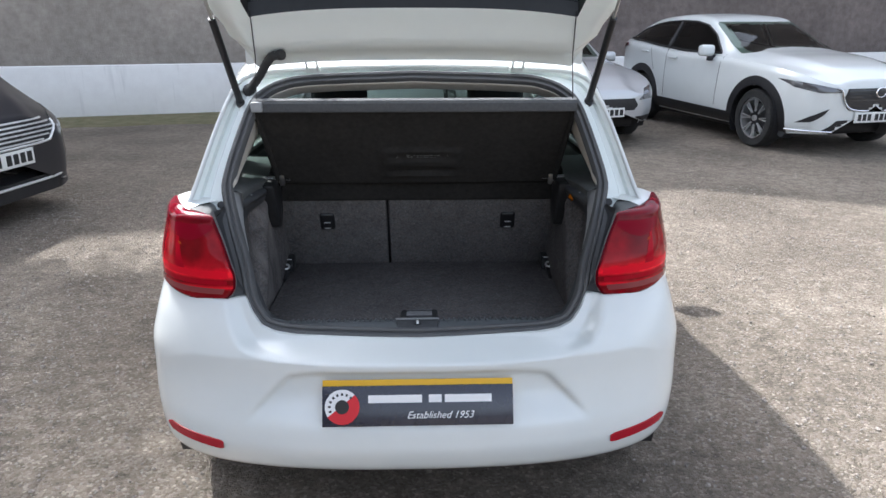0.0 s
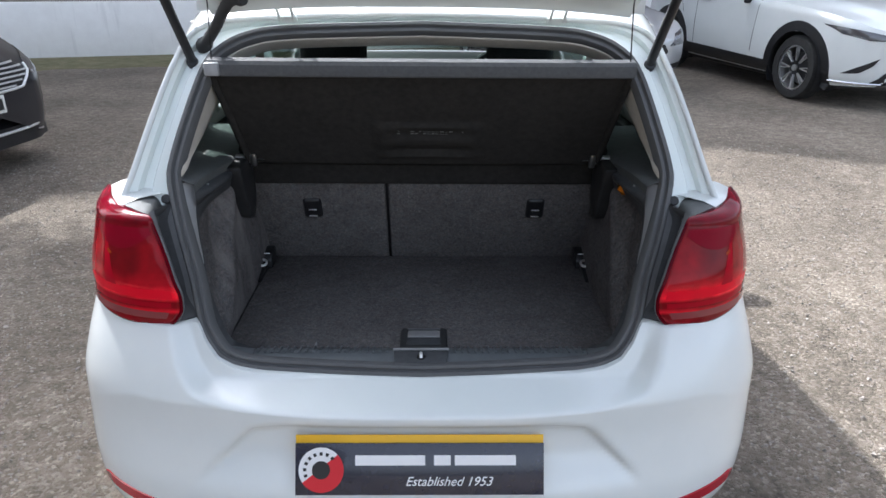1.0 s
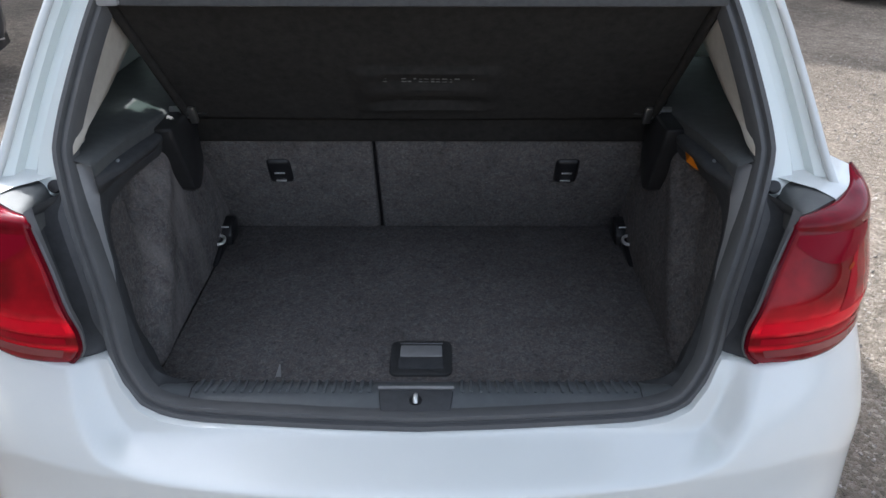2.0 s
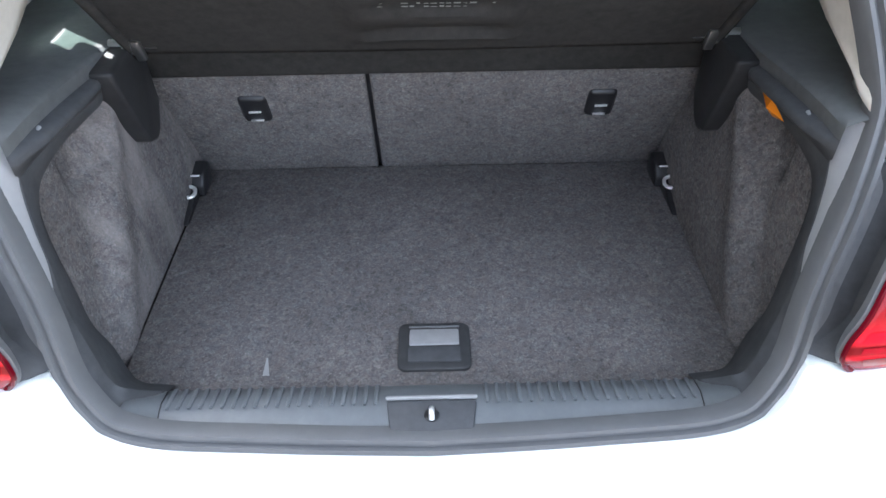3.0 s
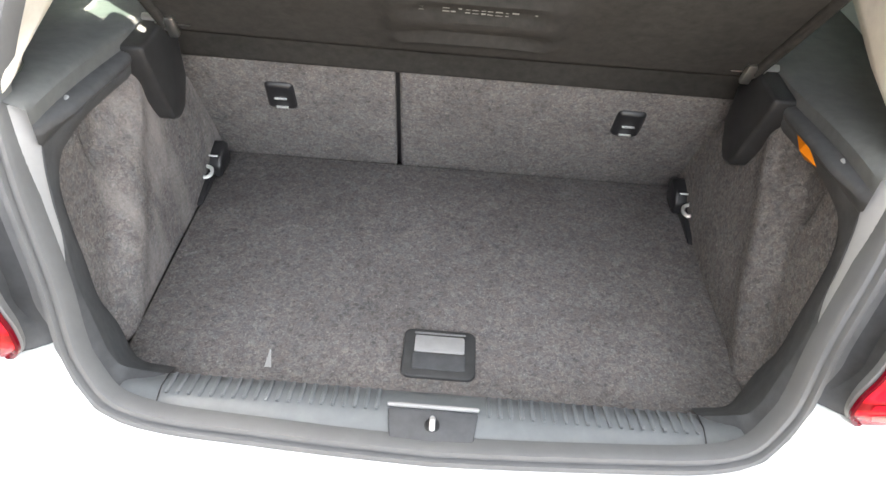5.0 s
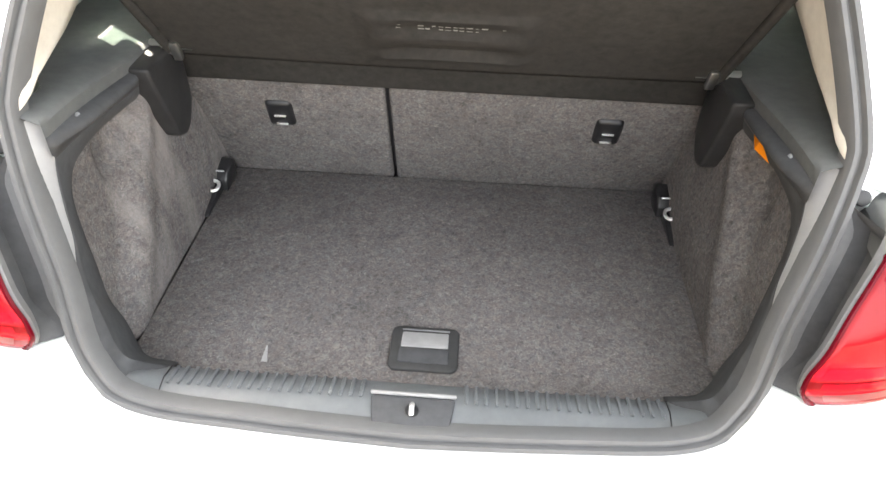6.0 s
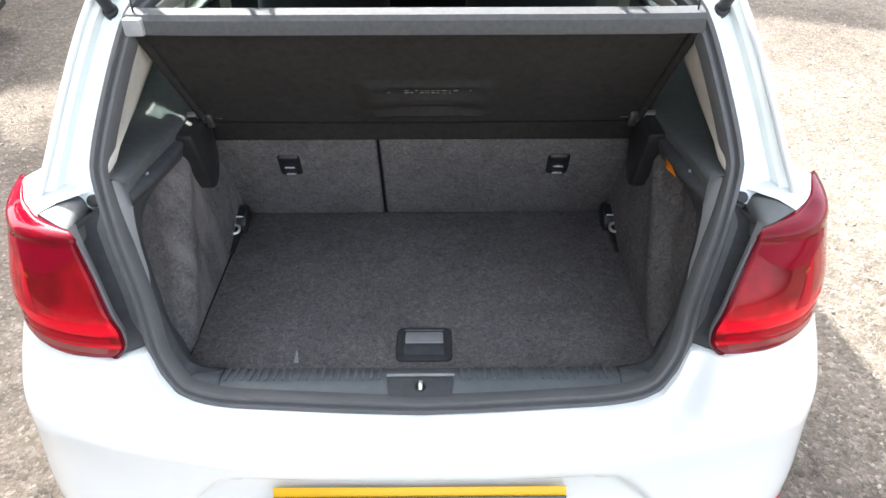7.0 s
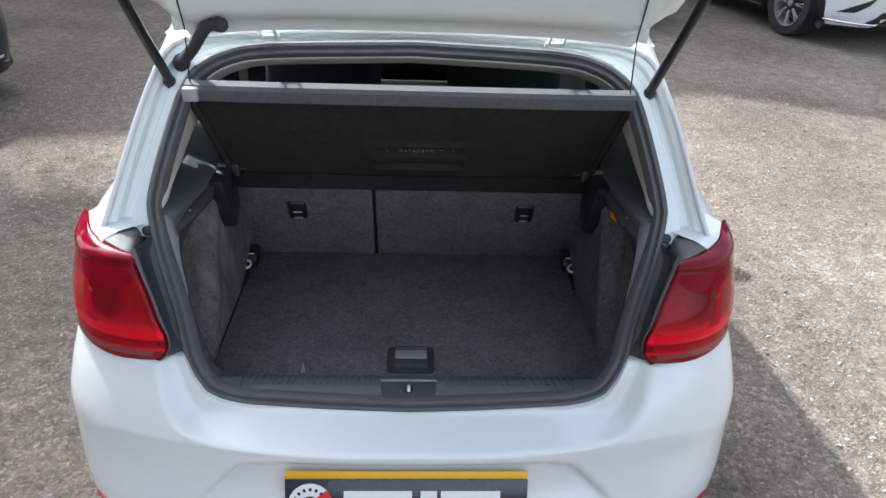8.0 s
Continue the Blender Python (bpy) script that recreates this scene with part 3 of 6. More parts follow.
    for s in (-1, 1):
        my, mz = prof["mirror"]
        mx = prof["w"](my) + 0.07
        if s < 0 and prof["folded"]:
            mx, my, mz = mx - 0.07, my - 0.22, mz - 0.03
        mir = part("door_mirror", box((0.2, 0.12, 0.14), (s * mx, my, mz), (0, 0, 0), 0.045, 4), paint, car)
        part("mirror_foot", box((0.12, 0.05, 0.07), (s * (mx - 0.08), my, mz - 0.09), bev=0.015), BLACK, mir)
    return car, tree


def surface_x(tree, s, y, z):
    hit = tree.ray_cast(Vector((s * 9, y, z)), Vector((-s, 0, 0)))[0]
    return abs(hit.x) if hit else 0.8


def shrunk(poly, k):
    cx, cy = sum(p[0] for p in poly) / len(poly), sum(p[1] for p in poly) / len(poly)
    return [(cx + (x - cx) * k, cy + (y - cy) * k) for x, y in poly]


# ---- the ground and the walls ----
def ground_z(x):
    """The yard rises a little to one side."""
    return 0.035 * step(0.9, 2.4, x)


axis = [-400, -150, -60, -25, -12, -8, -6, -4, -3, -2, -1, 0, 0.9, 1.2, 1.5, 1.8, 2.1, 2.4, 3, 4, 6, 8, 12, 18, 30, 60, 150, 400]
bm = grid([[(x, y, ground_z(x)) for y in axis] for x in axis])
ground = tagged(link_mesh("ground", bm, GROUND), "worn grey tarmac dressed with loose buff chippings", "ground", kind="structure")

WALL_A, WALL_B = Vector((-16.0, 7.0, 0)), Vector((20.0, 16.6, 0))


def long_wall(name, a, b, thick, height, material, label, cope=0.0):
    d = b - a
    ang = math.degrees(math.atan2(d.y, d.x))
    mid = (a + b) / 2
    m = pose(mid.x, mid.y, -0.02, 0, 0, ang)
    bm = box((d.length, thick, height), (0, thick / 2, height / 2), bev=0.02)
    if cope:
        bm = join(bm, box((d.length, thick + 0.06, cope), (0, thick / 2, height + cope / 2), bev=0.015))
    ob = link_mesh(name, bm, material)
    ob.matrix_basis = m
    return tagged(ob, label, "wall", kind="structure"), m


low_wall, WM = long_wall("wall_low", WALL_A, WALL_B, 0.25, 0.84, WALL_WHITE, "low white painted rendered boundary wall")
back_dir = (WALL_B - WALL_A).normalized()
back_off = Vector((-back_dir.y, back_dir.x, 0)) * 1.2
HARL_A = WALL_A + back_off
HARL_L = (WALL_B - WALL_A).length
# two buildings: a low harled wing, its gable stepping up to a taller, darker brown one
TURN = Matrix.Rotation(math.atan2(back_dir.y, back_dir.x), 4, "Z")
# the tops are out of view, their heights set by the shadow edge they cast
for name, material, label, skyline in (
    ("wall_back", HARL, "grey-brown harled wall of a low wing", [(0, -0.02), (15.9, -0.02), (15.9, 11.3), (14.45, 10.6), (13.55, 9.2), (0, 8.9)]),
    ("wall_gable", BROWN_WALL, "darker brown wall of a tall building", [(15.9, -0.02), (HARL_L, -0.02), (HARL_L, 11.5), (15.9, 11.5)]),
):
    bm = bmesh.new()
    face = bm.faces.new([bm.verts.new((u, 0, z)) for u, z in skyline])
    up = [v for v in bmesh.ops.extrude_face_region(bm, geom=[face])["geom"] if isinstance(v, bmesh.types.BMVert)]
    bmesh.ops.translate(bm, vec=(0, 0.4, 0), verts=up)
    tagged(link_mesh(name, bm, material), label, "wall", kind="structure").matrix_basis = Matrix.Translation(HARL_A) @ TURN
# an unseen wall, added to hold back light from the left
bm = box((0.4, 17.0, 6.6), (0, 0, 3.28), bev=0.02)
blocking_wall = tagged(link_mesh("wall_blocking", bm, HARL), "unseen harled wall added to block light from the left", "wall", kind="structure")
blocking_wall.matrix_basis = pose(-6.2, -7.6, 0)
verge_pts = []
rng = random.Random(4)
for i in range(200):
    q = WALL_A.lerp(WALL_B, i / 199)
    out = Vector((back_dir.y, -back_dir.x, 0))
    wdt = 1.15 + 0.45 * noise.noise(Vector((i * 0.21, 0, 0)))
    verge_pts.append([tuple(q + out * 0.0 + Vector((0, 0, 0.03))), tuple(q + out * wdt * 0.5 + Vector((0, 0, 0.022 + 0.008 * noise.noise(Vector((i * 0.5, 3, 0)))))), tuple(q + out * wdt + Vector((0, 0, 0.002)))])
tagged(link_mesh("verge", grid(verge_pts), MOSS), "strip of moss and damp grit at the wall's foot", "verge", kind="structure")

# ---- the white hatchback ----
polo = thing("hatchback_car", "white hatchback with its tailgate open and boot empty", "car")
REAR = spline([(0.20, 0.05), (0.62, 0.06), (0.68, 0.11), (0.77, 0.155), (1.015, 0.27), (1.276, 0.43), (1.40, 0.54)])
SEAL = [(0.0, 0.668), (0.13, 0.671), (0.24, 0.675), (0.345, 0.680), (0.403, 0.689), (0.44, 0.705), (0.467, 0.739), (0.485, 0.777), (0.503, 0.855), (0.534, 0.955), (0.555, 1.04), (0.558, 1.08), (0.535, 1.17), (0.50, 1.275), (0.47, 1.315), (0.41, 1.345), (0.31, 1.360), (0.0, 1.370)]
half_seal = smooth_path(SEAL, 90)
seal_xz = [(-x, z) for x, z in half_seal[::-1]] + [(x, z) for x, z in half_seal[1:-1]]
SEAL_X = spline([(z, x) for x, z in SEAL[6:15]])


def seal_point(x, z):
    return np.array((x, REAR(z), z))


seal = np.array([seal_point(x, z) for x, z in seal_xz])
PLANE_N = np.array((0, -1.0, 0.5)) / math.hypot(1, 0.5)


def ring_sweep(profile, path=seal):
    """Sweeps (inward, outward) pairs round the boot opening."""
    n = len(path)
    out = []
    for i in range(n):
        t = path[(i + 1) % n] - path[i - 1]
        t /= np.linalg.norm(t)
        inward = np.cross(t, PLANE_N)
        mid = np.array((0, REAR(1.0), 1.0))
        if inward @ (mid - path[i]) < 0:
            inward = -inward
        inward /= np.linalg.norm(inward)
        out.append([path[i] + a * inward + b * PLANE_N for a, b in profile])
    return out


part("boot_seal", grid(ring_sweep([(-0.012, -0.012), (-0.006, 0.002), (-0.001, 0.011), (0.006, 0.012), (0.009, 0.004), (0.012, 0.003), (0.015, 0.010), (0.021, 0.011), (0.025, 0.004), (0.026, -0.02)]), wrap_u=True), RUBBER, polo, "ribbed black rubber boot seal")

lining_run = np.array([p for p in seal if p[2] > 1.30])
turn = int(np.argmax(np.abs(np.diff(lining_run[:, 0])) > 0.2)) + 1 if np.any(np.abs(np.diff(lining_run[:, 0])) > 0.2) else 0
lining_run = np.roll(lining_run, -turn, axis=0)
part("lining_edge", grid(ring_sweep([(0.026, -0.008), (0.0275, -0.003), (0.030, -0.005), (0.032, -0.016), (0.033, -0.05)], lining_run)[1:-1]), CREAM, polo, "pale edge of the roof lining inside the boot seal")

PROF = {
    "L": 3.91,
    "waist": 0.8,
    "ins": spline([(0, 0.058), (0.15, 0.075), (0.35, 0.105), (0.8, 0.10), (3.91, 0.07)]),
    "w": spline([(0, 0.735), (0.15, 0.765), (0.3, 0.79), (0.6, 0.822), (1.0, 0.838), (3.1, 0.838), (3.5, 0.80), (3.8, 0.68), (3.91, 0.52)]),
    "wr": spline([(0, 0.545), (0.5, 0.565), (1.4, 0.60), (2.2, 0.59), (2.9, 0.66), (3.2, 0.70), (3.91, 0.40)]),
    "zs": spline([(0, 0.26), (0.4, 0.2), (3.5, 0.18), (3.91, 0.28)]),
    "zb": spline([(0, 1.0), (0.8, 0.985), (2.8, 0.93), (3.3, 0.86), (3.7, 0.74), (3.91, 0.60)]),
    "zr": spline([(0, 1.345), (0.8, 1.39), (1.6, 1.395), (2.1, 1.36), (2.5, 1.2), (2.95, 0.965), (3.3, 0.90), (3.7, 0.77), (3.91, 0.62)]),
    "zt": spline([(0, 1.392), (0.5, 1.425), (1.2, 1.452), (1.7, 1.445), (2.05, 1.41), (2.5, 1.22), (2.95, 1.0), (3.3, 0.95), (3.7, 0.82), (3.91, 0.66)]),
}
hull = skin(PROF, 120, 7)
for row in hull:
    for p in row:
        p[1] += REAR(p[2]) * max(0.0, 1 - p[1] / 0.85) ** 1.4
P_AX, P_R, P_ARCH = (0.617, 3.087), 0.30, 0.335
# the first, small pane is an unseen opening added to let sun onto the ledge
P_GLASS = [[(0.70, 1.15), (0.75, 1.215), (0.79, 1.225), (0.79, 1.145)], [(0.97, 1.08), (0.97, 1.30), (1.05, 1.34), (1.25, 1.35), (1.25, 1.04)], [(1.33, 1.0), (1.33, 1.36), (2.0, 1.34), (2.42, 1.14), (2.62, 0.99)]]
P_SCREEN = [(-0.60, 1.02), (-0.52, 1.36), (0.52, 1.36), (0.60, 1.02)]


LAMP_END = spline([(0.768, 0.33), (0.85, 0.40), (0.95, 0.40), (1.03, 0.36)])


def hull_keep(c):
    for ya in P_AX:
        if abs(c[0]) > 0.5 and math.hypot(c[1] - ya, c[2] - P_R) < P_ARCH:
            return False
    if c[1] < 0.30 and c[2] < 0.80:
        return False
    if 0.77 < c[2] < 1.0 and abs(c[0]) > 0.55 and c[1] < LAMP_END(c[2]) - 0.015:
        return False
    for poly in P_GLASS:
        if abs(c[0]) > 0.35 and inside(poly, c[1], c[2]):
            return False
    return not (2.0 < c[1] < 3.0 and inside(P_SCREEN, c[0], c[2]))


hull_tree = tree_of(grid(hull))
body = solid(part("body", grid(hull, keep=hull_keep), WHITE, polo), 0.012)
for poly in P_GLASS:
    for s in "+-":
        part("side_window", conform(hull_tree, poly, "x" + s, 0.002, 20, 8), GLASS, polo, "", 60)
part("windscreen", conform(hull_tree, P_SCREEN, "y+", 0.002, 24, 14), GLASS, polo, "", 60)
nose = hull[-1]
nm = np.array((0, nose[0, 1], 0.45))
part("front_bumper", grid([nm + (nose - nm) * (k, 1, k) + (0, 0.06 * math.sqrt(1 - k * k), 0) for k in (1, 0.93, 0.8, 0.6, 0.35, 0.02)]), WHITE, polo)
part("floor_pan", box((1.2, 3.3, 0.1), (0, 2.1, 0.27), bev=0.03), BLACK, polo)
for ya in P_AX:
    for s in (-1, 1):
        wheel(polo, (s * (0.685 if ya < 1 else 0.705), ya, P_R), P_R, s, 0.19, 0.62, 5)
        well = [[(s * d, ya + math.cos(a) * P_ARCH, P_R + math.sin(a) * P_ARCH) for d in (0.785 if ya < 1 else 0.83, 0.6, 0.56)] for a in np.linspace(-0.4, math.pi + 0.4, 24)]
        part("wheel_well", grid(well), BLACK, polo)


# rear bumper
SHELF_Y = spline([(0.60, -0.04), (0.632, 0.0), (0.645, 0.035), (0.662, 0.080), (0.672, 0.099), (0.70, 0.112), (0.74, 0.128), (0.80, 0.160)])
HAUNCH_Y = spline([(0.56, -0.026), (0.60, -0.015), (0.64, 0.0), (0.68, 0.019), (0.72, 0.043), (0.765, 0.077), (0.81, 0.112)])
HAUNCH_X = spline([(0.60, 0.33), (0.635, 0.36), (0.648, 0.43), (0.665, 0.487), (0.70, 0.515), (0.75, 0.535), (0.81, 0.555)])
WS = spline([(0.27, 0.725), (0.30, 0.762), (0.36, 0.788), (0.5, 0.80), (0.62, 0.80), (0.70, 0.784), (0.80, 0.754)])


def bumper_top(x):
    x = abs(x)
    if x > 0.483:
        return 0.777 + 0.025 * step(0.57, 0.74, x)
    return float(np.interp(x, [a for a, b in SEAL[:8]], [b for a, b in SEAL[:8]]))


BUMPER_FACE = spline([(0.27, 0.10), (0.30, 0.0), (0.345, -0.05), (0.40, -0.062), (0.425, -0.058), (0.45, -0.052), (0.50, -0.034), (0.58, -0.012), (0.62, -0.007), (0.65, -0.004), (0.72, 0.008), (0.80, 0.03)])


def bumper_top_at(sx):
    """Height of the bumper's upper edge at a fraction of its half-width."""
    top = bumper_top(0.775 * sx)
    for _ in range(4):
        top = bumper_top(WS(top) * sx)
    return top


def bumper_crease(x):
    """The fold round the bumper: level across the back, falling along the side."""
    return 0.633 + 0.009 * step(0.15, 0.45, abs(x)) - 0.055 * step(0.60, 0.80, abs(x))


def bumper_fold(x, z):
    """Upright face up to the crease, then the hollow loading shelf between two haunches."""
    c = bumper_crease(x)
    if z <= c:
        return BUMPER_FACE(z)
    k = step(HAUNCH_X(z) - 0.042, HAUNCH_X(z), abs(x))
    return BUMPER_FACE(c) + (SHELF_Y(z) - SHELF_Y(c)) * (1 - k) + (HAUNCH_Y(z) - HAUNCH_Y(c)) * k


def bumper_depth(x, z):
    return sum(bumper_fold(x, z + d) for d in (-0.004, -0.002, 0.0, 0.002, 0.004)) / 5


def bumper_foot(sx):
    """Height of the bumper's lower edge, which rises round the corners."""
    return 0.27 + 0.09 * step(0.74, 0.99, sx)


def bumper_at(p, z):
    """The point at height z, p from -1 to 1 round the bumper from side to side."""
    a = abs(p) * math.pi / 2
    sx, cy = math.sin(a) ** (2 / 2.6), math.cos(a) ** (2 / 2.6)
    x = WS(z) * sx
    y = 0.30 - (0.30 - bumper_depth(x, z)) * cy
    edge = 0.365 + 0.95 * max(0.0, 0.60 - z)
    dent = step(edge, edge - 0.022, x) * step(0.455, 0.545, z) * step(0.616, 0.596, z + 0.25 * max(0.0, x - 0.27) ** 1.3)
    return (math.copysign(x, p), y + 0.02 * dent, z)


rim = []
for p in np.linspace(-1, 1, 261):
    sx = math.sin(abs(p) * math.pi / 2) ** (2 / 2.6)
    foot, fold, top = bumper_foot(sx), bumper_crease(0.79 * sx), bumper_top_at(sx)
    heights = np.concatenate([np.linspace(foot, fold - 0.008, 44), np.linspace(fold - 0.006, fold + 0.006, 7), np.linspace(fold + 0.009, top, 30)])
    col = [bumper_at(p, z) for z in heights]
    x, y, z = col[-1]
    k = step(0.488, 0.50, abs(x))
    rim.append(col + [(x, y + 0.006, z + 0.001), (x, y + 0.022 + 0.03 * k, z + 0.002 - 0.005 * k)])
bump = part("rear_bumper", grid(rim), WHITE, polo, "white painted rear bumper", 50)
solid(bump, 0.003, 0)
part("bumper_underside", box((1.2, 0.3, 0.04), (0, 0.30, 0.30), bev=0.015), BLACK, polo)


def on_bumper(x, z, lift=0.0):
    ws = WS(z)
    a = math.asin(min(1.0, (abs(x) / ws)) ** 1.3)
    p = math.copysign(a / (math.pi / 2), x)
    pt = Vector(bumper_at(p, z))
    return pt + Vector((0.3 * math.copysign(lift, x) * (abs(x) / 0.8) ** 3, -lift, 0))


for s in (-1, 1):
    rows = []
    for t in np.linspace(0, 1, 26):
        x = s * (0.545 + 0.188 * t)
        zc = 0.395 + 0.012 * t - 0.004
        hh = 0.0155 * min(1.0, 10 * t + 0.5) * min(1.0, 9 * (1 - t) + 0.3)
        rows.append([tuple(on_bumper(x, zc + d * hh, l)) for d, l in ((-1, 0.0), (-0.9, 0.005), (0.9, 0.005), (1, 0.0))])
    part("reflector", grid(rows), RED_REFLECTOR, polo, "slim red rear reflector")

# number plates: a dealer board over the yellow plate
tilt = math.degrees(math.atan2(0.05, 0.115))


def on_plate(name, bm, material, parent, label=""):
    """Parts in the plate's own plane: x along, y up, z towards the viewer, from the plate's top centre."""
    bmesh.ops.transform(bm, matrix=pose(0, -0.004, 0.59, 90 - tilt, 0, 0), verts=bm.verts[:])
    return part(name, bm, material, parent, label)


plate = on_plate("number_plate", box((0.52, 0.111, 0.003), (0, -0.0555, -0.002), bev=0.001), PLATE_YELLOW, polo, "yellow number plate mostly covered by a dealer board")
on_plate("dealer_board", box((0.52, 0.109, 0.003), (0, -0.0705, 0.0035), bev=0.001), PLATE_DARK, plate, "navy dealer board with white lettering and a red and white disc")
for name, w, x in (("name_bar", 0.146, -0.062), ("name_bar", 0.035, 0.047), ("name_bar", 0.128, 0.137)):
    on_plate(name, box((w, 0.021, 0.001), (x, -0.052, 0.0055)), INK_WHITE, plate)


def text_mesh(txt, size, shear=0.0):
    cu = bpy.data.curves.new("txt", "FONT")
    cu.body, cu.size, cu.shear, cu.extrude, cu.align_x = txt, size, shear, 0.0004, "CENTER"
    ob = new("txt", cu)
    me = bpy.data.meshes.new_from_object(ob.evaluated_get(bpy.context.evaluated_depsgraph_get()))
    bpy.data.objects.remove(ob)
    bm = bmesh.new()
    bm.from_mesh(me)
    return bm


bm = text_mesh("Established 1953", 0.027, 0.35)
bmesh.ops.translate(bm, vec=(0.06, -0.105, 0.0056), verts=bm.verts[:])
on_plate("lettering", bm, INK_WHITE, plate)
disc = on_plate("emblem_disc", cyl(0.047, 0.001, (-0.206, -0.072, 0.0054), seg=40), INK_WHITE, plate)
half = bmesh.new()
arc = [half.verts.new((-0.206 + 0.0472 * math.cos(a), -0.072 + 0.0472 * math.sin(a), 0.0062)) for a in np.linspace(-2.55, 0.75, 28)]
half.faces.new(arc)
on_plate("emblem_red", half, INK_RED, plate)
for k in range(8):
    ang = math.radians(200 - 22 * k)
    bar = box((0.007, 0.006, 0.0006), (0.034, 0, 0))
    bmesh.ops.transform(bar, matrix=pose(-0.206, -0.072, 0.0066, 0, 0, math.degrees(ang)) @ pose(0, 0, 0), verts=bar.verts[:])
    on_plate("emblem_bar", bar, INK_BLACK, plate)
on_plate("emblem_centre", cyl(0.019, 0.001, (-0.206, -0.072, 0.0066), seg=24), INK_BLACK, plate)

# tail lamps
LAMP_IN = spline([(0.766, 0.558), (0.78, 0.535), (0.80, 0.517), (0.82, 0.508), (0.845, 0.506), (0.891, 0.519), (0.954, 0.546), (1.006, 0.575), (1.05, 0.60)])
LAMP_SIDE = spline([(0.766, 0.765), (0.85, 0.775), (0.95, 0.757), (1.02, 0.735)])
LAMP_BACK = spline([(0.766, 0.135), (0.82, 0.120), (0.86, 0.118), (0.95, 0.155), (1.0, 0.187), (1.05, 0.22)])


HEAD_X = spline([(0, 0.573), (0.25, 0.612), (0.5, 0.655), (0.7, 0.681), (1, 0.711)])
HEAD_Y = spline([(0, 0.193), (0.25, 0.212), (0.5, 0.245), (0.7, 0.272), (1, 0.335)])
HEAD_Z = spline([(0, 1.006), (0.25, 1.0105), (0.5, 1.0145), (0.7, 1.021), (1, 1.027)])


def lamp_z(t, v):
    """The lens's foot rises outwards; its upright face ends below the rolled head."""
    lo = 0.770 + 0.034 * step(0.05, 0.9, t)
    return lo + (0.988 - lo) * v


def lamp_point(s, t, z, lift=0.0):
    a = np.array((LAMP_IN(z), LAMP_BACK(z)))
    c = np.array((LAMP_SIDE(z), LAMP_END(z)))
    b = np.array((c[0] - 0.006, a[1] - 0.002))
    q = (1 - t) ** 2 * a + 2 * t * (1 - t) * b + t * t * c
    d = 2 * (1 - t) * (b - a) + 2 * t * (c - b)
    nrm = np.array((d[1], -d[0])) / np.linalg.norm(d)
    q = q + lift * nrm
    return (s * q[0], q[1], z)


def lamp_band(s, edges, t0, t1, lift, nt=16, nz=5):
    """A band along the lens between two heights that edges(t) gives."""
    rows = []
    for t in np.linspace(t0, t1, nt):
        lo, hi = edges(t)
        rows.append([lamp_point(s, t, z, lift) for z in np.linspace(lo, hi, nz)])
    return grid(rows)


def lamp_column(s, edges, z0, z1, lift, nz=14, nt=6):
    """An upright patch on the lens: edges(k) gives its middle and half-width at the fraction k of its height."""
    rows = []
    for k in np.linspace(0, 1, nz):
        m, h = edges(k)
        rows.append([lamp_point(s, t, z0 + (z1 - z0) * k, lift) for t in np.linspace(m - h, m + h, nt)])
    return grid(rows)


